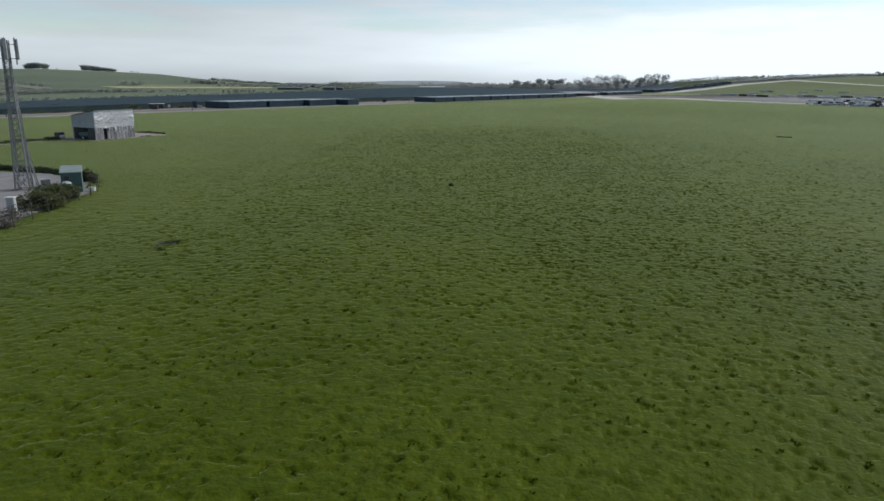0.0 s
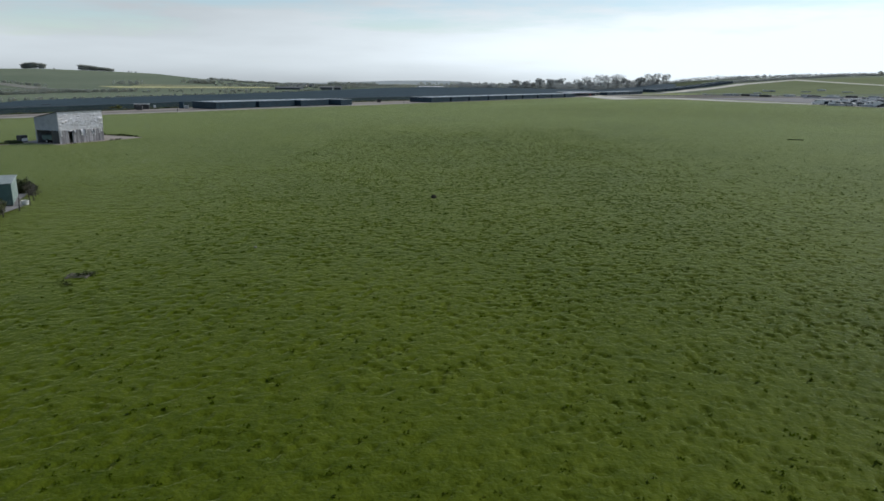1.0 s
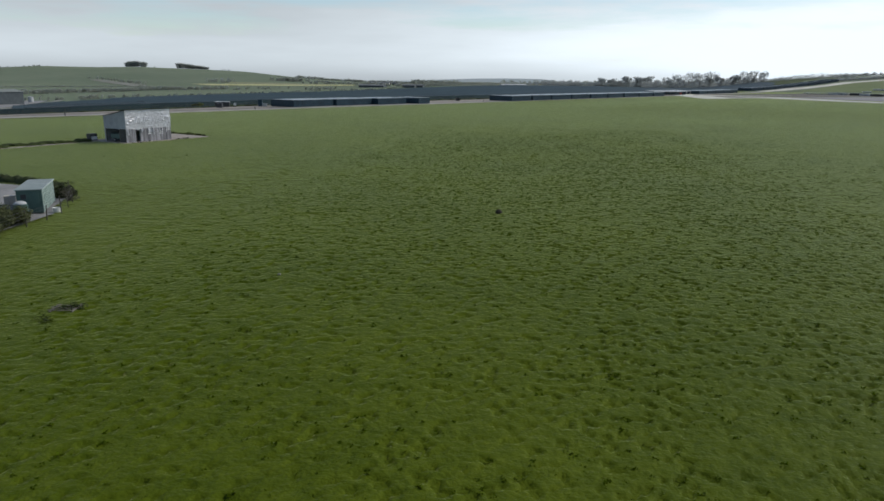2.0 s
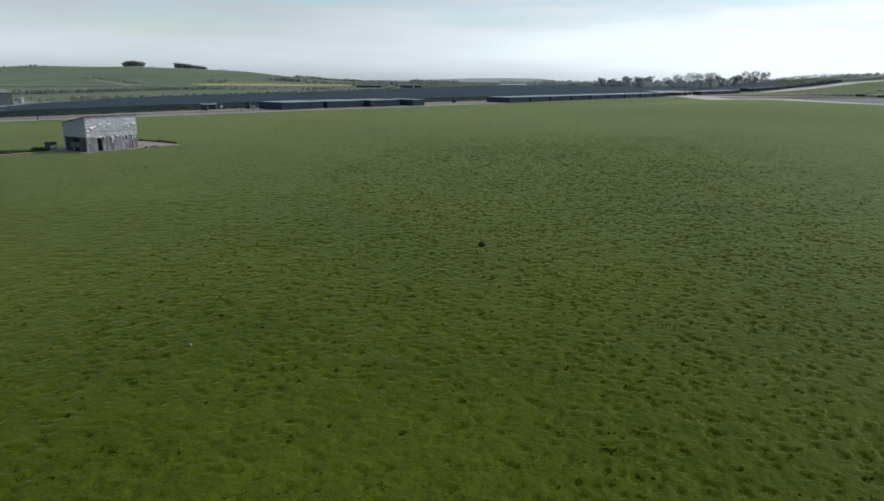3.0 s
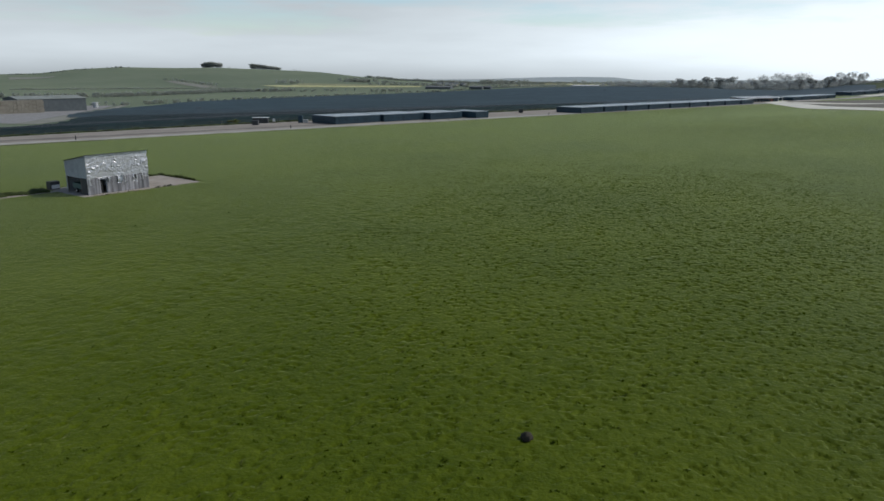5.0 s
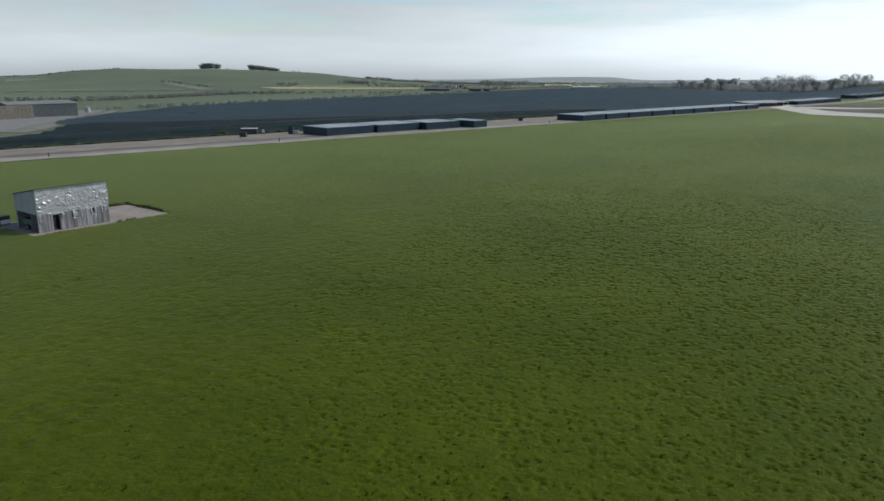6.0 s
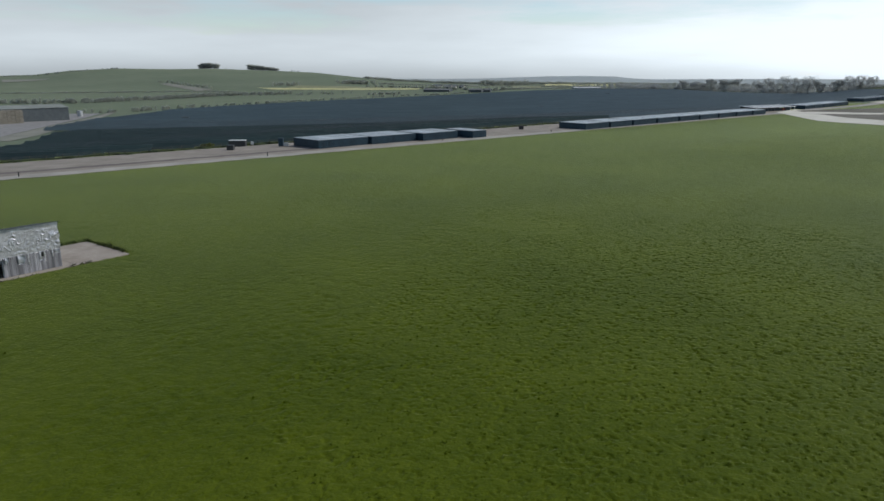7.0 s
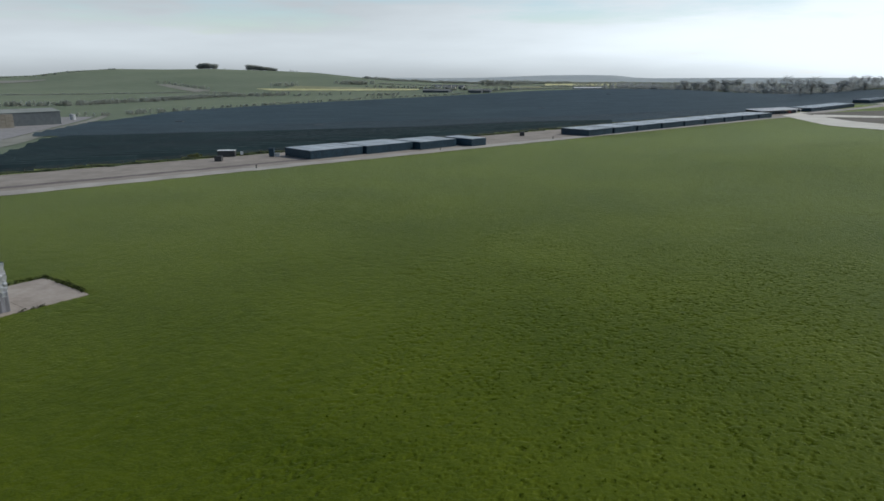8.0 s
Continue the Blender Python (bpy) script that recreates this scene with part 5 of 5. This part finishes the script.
# ---- farm buildings beyond the solar field ----
def shed(name, x, y, dx, dy, length, depth, eaves, ridge, wall, roof, label, bays):
    t = thing(name, frame_at(x, y, dx, dy, float(ground_z(x, y)) - 0.3), label, "shed")
    part("front_wall", box(bmesh.new(), 0, length, 0, 0.3, 0, eaves), wall, t)
    part("back_wall", box(bmesh.new(), 0, length, depth - 0.3, depth, 0, eaves), wall, t)
    for x0 in (0, length - 0.3):
        bm = bmesh.new()
        vs = [bm.verts.new((x0, a, b)) for a, b in ((0.3, 0), (depth - 0.3, 0), (depth - 0.3, eaves), (depth / 2, ridge - 0.15), (0.3, eaves))]
        fc = bm.faces.new(vs)
        for v in bmesh.ops.extrude_face_region(bm, geom=[fc])["geom"]:
            if isinstance(v, bmesh.types.BMVert):
                v.co.x += 0.3
        part("gable_wall", bm, wall, t)
    for y0, y1 in ((-0.5, depth / 2), (depth / 2, depth + 0.5)):
        bm = bmesh.new()
        z0, z1 = (eaves - 0.1, ridge) if y0 < 0 else (ridge, eaves - 0.1)
        vs = [bm.verts.new(p) for p in ((-0.5, y0, z0), (length + 0.5, y0, z0), (length + 0.5, y1, z1), (-0.5, y1, z1))]
        fc = bm.faces.new(vs)
        for v in bmesh.ops.extrude_face_region(bm, geom=[fc])["geom"]:
            if isinstance(v, bmesh.types.BMVert):
                v.co.z += 0.2
        part("roof_slope", bm, roof, t)
    for k in range(bays):
        w = length / bays
        part("bay_door", box(bmesh.new(), k * w + w * 0.12, k * w + w * 0.88, -0.08, -0.004, 0.2, eaves * 0.8), wall, t)
    return t


shed("farm_shed", -406.0, 438.5, 0.40, 0.916, 46, 27, 9.2, 10.9, SHEDWALL, FELTROOF, "large dark-clad farm shed with a grey roof", 5)
bales = thing("bale_stack", frame_at(-408.5, 386.0, 0.33, 0.944), "long tall stack of tan straw bales", "bales")
bale_mesh = None
for i_ in range(24):
    for k in range(7):
        if bale_mesh is None:
            ob = part("bale", box(bmesh.new(), 0.02, 2.46, 0, 2.4, 0.02, 1.24, 0.06), TANWALL, bales)
            bale_mesh = ob.data
        else:
            ob = new("bale", bale_mesh)
            ob.parent = bales
        ob.location = (i_ * 2.5 + (0.3 if k % 2 else 0), random.uniform(-0.08, 0.08), k * 1.25 - 0.4)
part("bale_core", box(bmesh.new(), 0.3, 59, 2.5, 9, -0.4, 8.2, 0.1), TANWALL, bales)
silo = thing("water_tank", frame_at(-418, 524, 1, 0), "squat pale water tank beside the farm shed", "tank")
bm = bmesh.new()
beam(bm, (0, 0, -0.4), (0, 0, 4.2), 4.0, 20)
part("tank_body", bm, CABGREY, silo)
bm = bmesh.new()
beam(bm, (0, 0, 4.2), (0, 0, 4.7), 4.3, 20, 0.6)
part("roof", bm, CABGREY, silo)
for x, y, w, d, e in ((-317, 1123, 42, 18, 3.6), (-240, 1101, 20, 14, 4.2), (-221, 1112, 12, 10, 3.4)):
    shed("farm_shed", x, y, 0.997, -0.08, w, d, e, e + 1.6, SHEDWALL, SHEDROOF, "distant grey-roofed farm building", 4)
hs = np.random.default_rng(77)
for k in range(14):
    x, y = -338 + 7.0 * (k % 7) + hs.uniform(-2, 2) - 22 * (k // 7), 1260 + 90 * (k // 7) + hs.uniform(-25, 25)
    shed("village_house", x, y, 0.95, hs.uniform(-0.3, 0.3), hs.uniform(5, 9), 7, 3.0, 5.6, CREAM if k % 3 else SHEDWALL, FELTROOF if k % 2 else SHEDROOF, "small distant grey-roofed house", 2)
shed("glasshouse", -101, 1316, 0.94, 0.34, 48, 16, 2.6, 3.6, CABGREY, PALEROOF, "long low white-roofed glasshouse", 6)
shed("farm_shed", 330, 1620, 0.95, 0.0, 70, 20, 5, 8, SHEDWALL, PALEROOF, "distant white-roofed farm building among trees", 4)

# ---- storage yard by the chalk road ----
def car(m, label, mat, length=4.3, height=1.5, boxy=False):
    """A parked car or van: body, glazed cabin and four wheels."""
    t = thing("van" if boxy else "car", m, label, "van" if boxy else "car", "vehicles in the yard")
    prof = [(0, 0.35), (length, 0.35), (length, height), (1.5, height), (0.9, 1.25), (0, 1.0)] if boxy else \
        [(0, 0.3), (length, 0.3), (length, 0.85), (length - 0.5, 0.9), (length - 1.0, height), (1.8, height), (1.1, 0.9), (0, 0.75)]
    bm = bmesh.new()
    fc = bm.faces.new([bm.verts.new((a, 0, b)) for a, b in prof])
    for v in bmesh.ops.extrude_face_region(bm, geom=[fc])["geom"]:
        if isinstance(v, bmesh.types.BMVert):
            v.co.y += 1.8
    part("body", bm, mat, t)
    part("window", box(bmesh.new(), 1.5, (2.2 if boxy else length - 1.2), -0.012, -0.002, height * 0.66, height * 0.9), GLASS, t)
    part("windscreen", box(bmesh.new(), -0.015, 0.015, 0.15, 1.65, -0.28, 0.28, 0, Matrix.Translation((1.35, 0, height * 0.81)) @ Matrix.Rotation(radians(48), 4, "Y")), GLASS, t)
    for x in (0.85, length - 0.85):
        for y in (0.0, 1.6):
            part("wheel", beam(bmesh.new(), (x, y - 0.02, 0.31), (x, y + 0.22, 0.31), 0.62, 12), RUBBER, t)
    return t


def low_stack(m, label, load):
    t = thing("material_stack", m, label, "stack", "stacks in the yard")
    bm = bmesh.new()
    for k in range(4):
        box(bm, 0.1 + k * 2.5, 0.25 + k * 2.5, 0, 2.2, 0, 0.14)
    box(bm, 0, 8, 0, 2.2, 0.141, 0.17)
    part("pallet", bm, TIMBER, t)
    bm = bmesh.new()
    for k in range(3):
        box(bm, 0.05 + k * 2.7, 2.55 + k * 2.7, 0.05, 2.15, 0.172, 1.35 + 0.12 * (k % 2), 0.05)
    part("load", bm, load, t)
    return t


YD = (0.5, -0.866)
yr = np.random.default_rng(91)
cars = [car(frame_at(150, 322, *YD), "white van parked in the yard", WHITE, 5.2, 2.1, True), car(frame_at(156, 325, *YD), "dark car parked in the yard", NAVY),
        car(frame_at(160, 319, *YD), "silver car parked in the yard", CABGREY), car(frame_at(163, 312, *YD), "black car parked in the yard", DARKTIN)]
stacks = [low_stack(frame_at(178, 335, *YD), "white sheeted stack of building material", WHITE), low_stack(frame_at(186, 350, *YD), "grey sheeted stack of building material", CABGREY),
          low_stack(frame_at(196, 360, *YD), "dark stack of building material", DARKTIN)]
for k in range(26):
    copy_thing(cars[int(yr.choice((0, 0, 2, 2, 1, 3)))], frame_at(152 + 1.5 * k + yr.uniform(-1, 1), 319 - 2.7 * k + yr.uniform(-1, 1), YD[0] + yr.uniform(-0.1, 0.1), YD[1]))
for row_k in range(7):
    for k in range(9):
        if yr.uniform() < 0.72:
            x, y = 166 + row_k * 16 + 4.6 * k + yr.uniform(-2, 2), 352 + row_k * 17 - 9.6 * k + yr.uniform(-2, 2)
            copy_thing(stacks[int(yr.choice((0, 0, 1, 1, 2)))] if yr.uniform() < 0.6 else cars[int(yr.choice((0, 0, 2, 1)))], frame_at(x, y, YD[0] + yr.uniform(-0.15, 0.15), YD[1]))

# added low stacks; their white tops paint the sun's glare on yard roofs
for x, y, w in ((200, 440, 9), (214, 447, 12), (212, 409, 16), (227, 416, 14), (160, 300, 8), (152, 311, 9), (246, 438, 18), (262, 676, 7), (309, 684, 8), (340, 672, 9)):
    t = thing("sheeted_stack", frame_at(x, y, 0.93, -0.36), "long low stack with a white top in the yard", "stack", "sheeted stacks in the yard")
    part("load", box(bmesh.new(), 0, w, 0, 3.6, 0, 0.85, 0.1), CABGREY, t)
    part("sheet", box(bmesh.new(), -0.08, w + 0.08, -0.08, 3.68, 0.851, 0.95, 0.04), WHITE, t, "white top with sun glare in its colour")

for k in range(9):
    copy_thing(stacks[2 if k % 3 else 1], frame_at(174 + 1.5 * k + yr.uniform(-2, 2), 503 - 3.4 * k + yr.uniform(-5, 5), YD[0] + yr.uniform(-0.3, 0.3), YD[1]))
for x, y, kind_ in ((208, 486, 0), (220, 488, 1), (233, 480, 0), (216, 470, 2), (240, 470, 2), (250, 462, 1), (281, 704, 0), (285, 701, 1), (330, 699, 0)):
    copy_thing(stacks[kind_], frame_at(x, y, YD[0] + yr.uniform(-0.3, 0.3), YD[1]))

# ---- hedges, copses and trees in the distance ----
def far_scrub(name, line, width, height, label, mat, seed, grain, category="hedge", ragged=0.4):
    """A distant hedge or wood: a thin-leaved bank of clumps that lets the light through."""
    return hedge(name, line, width, height, label, mat, seed, grain * 0.42, 30 if width > 20 else 16, 0.32 * grain + 0.1, category, ragged)


def woodland(name, line, width, count, low, high, label, mat, seed, leaf=0.7, per=11):
    """A belt of many small trees seen from far off: short trunks under ragged, overlapping crowns."""
    rng = np.random.default_rng(seed)
    pts = np.array(line, float)
    dist = np.concatenate([[0], np.cumsum(np.hypot(*np.diff(pts, axis=0).T))])
    t_ = rng.uniform(0, dist[-1], count)
    cx = np.interp(t_, dist, pts[:, 0]) + rng.uniform(-0.5, 0.5, count) * width
    cy = np.interp(t_, dist, pts[:, 1]) + rng.uniform(-0.5, 0.5, count) * width
    cz, tall = ground_z(cx, cy), rng.uniform(low, high, count)
    blobs = 16
    a, q, up = rng.uniform(0, 2 * np.pi, (count, blobs)), rng.uniform(0, 1, (count, blobs)) ** 0.5, rng.uniform(0.03, 0.92, (count, blobs))
    reach = 0.42 * tall[:, None] * rng.uniform(0.7, 1.3, (count, 1)) * np.sin(np.pi * np.clip(up + 0.1, 0, 1)) ** 0.5
    c = np.stack([cx[:, None] + q * reach * np.cos(a), cy[:, None] + q * reach * np.sin(a), cz[:, None] + up * tall[:, None]], -1).reshape(-1, 3)
    r = (tall[:, None] * rng.uniform(0.10, 0.2, (count, blobs))).reshape(-1)
    crown = leaf_cloud(rng, c, r, per, leaf, 0.9)
    foot = np.stack([cx, cy, cz - 0.3], -1)
    trunk = np.stack([foot + (-0.25, 0, 0), foot + (0.25, 0, 0), np.stack([cx, cy, cz + 0.6 * tall], -1)], 1).reshape(-1, 3)
    p = np.concatenate([crown, trunk])
    return tagged(soup(name, p, np.arange(len(p)).reshape(-1, 3), mat), label, "woodland", kind="stuff")


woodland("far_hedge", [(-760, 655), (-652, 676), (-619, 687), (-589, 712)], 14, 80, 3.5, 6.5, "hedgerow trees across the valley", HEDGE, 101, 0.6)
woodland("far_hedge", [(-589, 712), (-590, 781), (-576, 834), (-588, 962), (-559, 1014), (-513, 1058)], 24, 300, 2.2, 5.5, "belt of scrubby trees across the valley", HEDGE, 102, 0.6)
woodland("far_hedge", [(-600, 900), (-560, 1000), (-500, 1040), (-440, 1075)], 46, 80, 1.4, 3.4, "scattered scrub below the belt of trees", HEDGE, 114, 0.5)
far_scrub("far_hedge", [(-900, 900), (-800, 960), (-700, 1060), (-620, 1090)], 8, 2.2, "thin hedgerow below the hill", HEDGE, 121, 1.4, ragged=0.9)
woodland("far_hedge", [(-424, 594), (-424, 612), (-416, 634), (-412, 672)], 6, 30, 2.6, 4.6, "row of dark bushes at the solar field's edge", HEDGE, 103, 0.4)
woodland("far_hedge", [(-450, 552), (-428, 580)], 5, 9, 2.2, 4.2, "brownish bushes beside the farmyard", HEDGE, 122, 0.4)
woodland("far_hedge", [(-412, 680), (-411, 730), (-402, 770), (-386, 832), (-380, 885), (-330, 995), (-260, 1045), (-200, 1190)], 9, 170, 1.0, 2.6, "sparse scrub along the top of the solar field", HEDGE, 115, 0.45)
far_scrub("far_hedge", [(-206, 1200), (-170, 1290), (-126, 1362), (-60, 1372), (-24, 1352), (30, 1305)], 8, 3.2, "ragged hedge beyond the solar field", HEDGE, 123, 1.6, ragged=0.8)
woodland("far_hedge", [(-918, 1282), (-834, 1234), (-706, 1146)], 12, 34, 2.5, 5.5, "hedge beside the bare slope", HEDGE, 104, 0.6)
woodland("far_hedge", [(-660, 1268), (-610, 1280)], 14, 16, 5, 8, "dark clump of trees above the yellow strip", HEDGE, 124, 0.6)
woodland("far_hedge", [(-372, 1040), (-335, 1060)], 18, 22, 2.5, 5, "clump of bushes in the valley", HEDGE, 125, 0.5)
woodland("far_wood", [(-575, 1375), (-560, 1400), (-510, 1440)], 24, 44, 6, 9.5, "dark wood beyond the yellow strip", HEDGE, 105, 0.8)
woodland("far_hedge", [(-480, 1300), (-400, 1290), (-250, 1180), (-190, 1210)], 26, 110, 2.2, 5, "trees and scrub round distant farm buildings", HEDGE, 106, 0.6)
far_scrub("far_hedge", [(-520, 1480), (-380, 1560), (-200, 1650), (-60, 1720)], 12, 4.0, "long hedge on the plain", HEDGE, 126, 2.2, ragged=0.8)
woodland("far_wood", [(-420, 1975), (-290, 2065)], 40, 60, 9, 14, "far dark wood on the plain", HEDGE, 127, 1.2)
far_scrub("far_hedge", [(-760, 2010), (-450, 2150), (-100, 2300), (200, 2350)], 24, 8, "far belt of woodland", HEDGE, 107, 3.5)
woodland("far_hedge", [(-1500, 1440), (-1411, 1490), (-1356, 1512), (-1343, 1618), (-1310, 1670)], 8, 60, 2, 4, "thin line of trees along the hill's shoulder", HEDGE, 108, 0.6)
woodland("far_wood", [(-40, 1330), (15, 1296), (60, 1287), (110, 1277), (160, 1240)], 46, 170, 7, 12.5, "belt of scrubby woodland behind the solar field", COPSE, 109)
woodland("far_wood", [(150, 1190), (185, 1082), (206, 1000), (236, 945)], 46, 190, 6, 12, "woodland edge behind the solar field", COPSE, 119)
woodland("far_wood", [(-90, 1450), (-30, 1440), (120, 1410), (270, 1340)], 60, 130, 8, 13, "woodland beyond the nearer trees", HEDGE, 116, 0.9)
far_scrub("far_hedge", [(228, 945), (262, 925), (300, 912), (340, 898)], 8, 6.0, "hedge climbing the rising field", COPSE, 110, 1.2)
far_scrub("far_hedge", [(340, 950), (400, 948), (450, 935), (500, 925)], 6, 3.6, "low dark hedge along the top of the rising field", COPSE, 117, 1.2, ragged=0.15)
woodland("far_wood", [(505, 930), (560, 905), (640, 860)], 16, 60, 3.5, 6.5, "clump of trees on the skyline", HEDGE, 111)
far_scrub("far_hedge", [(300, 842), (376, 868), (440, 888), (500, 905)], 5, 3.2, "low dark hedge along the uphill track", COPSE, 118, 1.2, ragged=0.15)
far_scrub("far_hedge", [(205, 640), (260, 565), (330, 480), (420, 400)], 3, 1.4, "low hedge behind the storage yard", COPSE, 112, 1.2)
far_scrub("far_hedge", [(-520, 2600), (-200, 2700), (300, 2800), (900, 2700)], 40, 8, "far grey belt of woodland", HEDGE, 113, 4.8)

# copses on the hill
cp = np.random.default_rng(120)
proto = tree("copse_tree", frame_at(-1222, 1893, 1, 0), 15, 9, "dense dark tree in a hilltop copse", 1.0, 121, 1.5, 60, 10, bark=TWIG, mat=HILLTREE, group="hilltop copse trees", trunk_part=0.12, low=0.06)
for k in range(11):
    q = copy_thing(proto, frame_at(-1232 + k * 6.0, 1890 + cp.uniform(-8, 8), cp.uniform(-1, 1), cp.uniform(-1, 1)))
    q.scale = (1, 1, 0.72 + 0.3 * math.sin(math.pi * (k + 0.7) / 11.4))
for k in range(16):
    q = copy_thing(proto, frame_at(-1100 + k * 5.8, 1948 + cp.uniform(-8, 8), cp.uniform(-1, 1), cp.uniform(-1, 1)))
    q.scale = (1, 1, 0.98 - 0.036 * k)
for x, y, s in ((-985, 1985, 0.24), (-978, 1988, 0.2), (-968, 1992, 0.22), (-1160, 1915, 0.2)):
    q = copy_thing(proto, frame_at(x, y, 1, 0))
    q.scale = (s, s, s)

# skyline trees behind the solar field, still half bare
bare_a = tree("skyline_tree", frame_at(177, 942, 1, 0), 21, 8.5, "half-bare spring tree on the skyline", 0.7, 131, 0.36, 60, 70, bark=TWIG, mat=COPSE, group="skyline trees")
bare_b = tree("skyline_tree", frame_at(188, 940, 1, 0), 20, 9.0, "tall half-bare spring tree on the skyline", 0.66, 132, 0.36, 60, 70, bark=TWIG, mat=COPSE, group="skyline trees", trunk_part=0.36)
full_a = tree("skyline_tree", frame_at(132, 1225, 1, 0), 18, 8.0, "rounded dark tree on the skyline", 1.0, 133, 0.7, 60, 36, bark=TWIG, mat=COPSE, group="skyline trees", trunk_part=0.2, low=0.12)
for x, y, top, src in ((56, 958, 12, full_a), (69, 957, 11, full_a), (88, 956, 14.3, full_a), (113, 953, 14.6, full_a), (124, 951, 10, full_a), (136, 950, 14, bare_a), (149, 948, 16.4, bare_b),
                       (163, 945, 18.7, bare_b), (199, 938, 15, full_a), (216, 934, 17, full_a), (226, 931, 20.7, bare_b), (236, 929, 22.5, bare_a), (248, 925, 21.5, bare_a),
                       (155, 958, 12, full_a), (172, 955, 11, full_a), (190, 950, 13, full_a), (240, 940, 14, full_a), (142, 962, 11, full_a), (80, 966, 9, full_a)):
    away = float(np.interp(x, (50, 110, 165, 200), (1.36, 1.30, 1.12, 1.0)))  # the nearer end of the wood stands closer
    x, y, top = x * away, 60 + (y - 60) * away, 13 + (top - 13) * away
    m = frame_at(x, y, yr.uniform(-1, 1), yr.uniform(-1, 1))
    q = copy_thing(src, m)
    s = max(0.25, (top - m.translation.z) / {bare_a: 21.5, bare_b: 20.5, full_a: 18.5}[src])
    q.scale = (s * 0.95, s * 0.95, s)
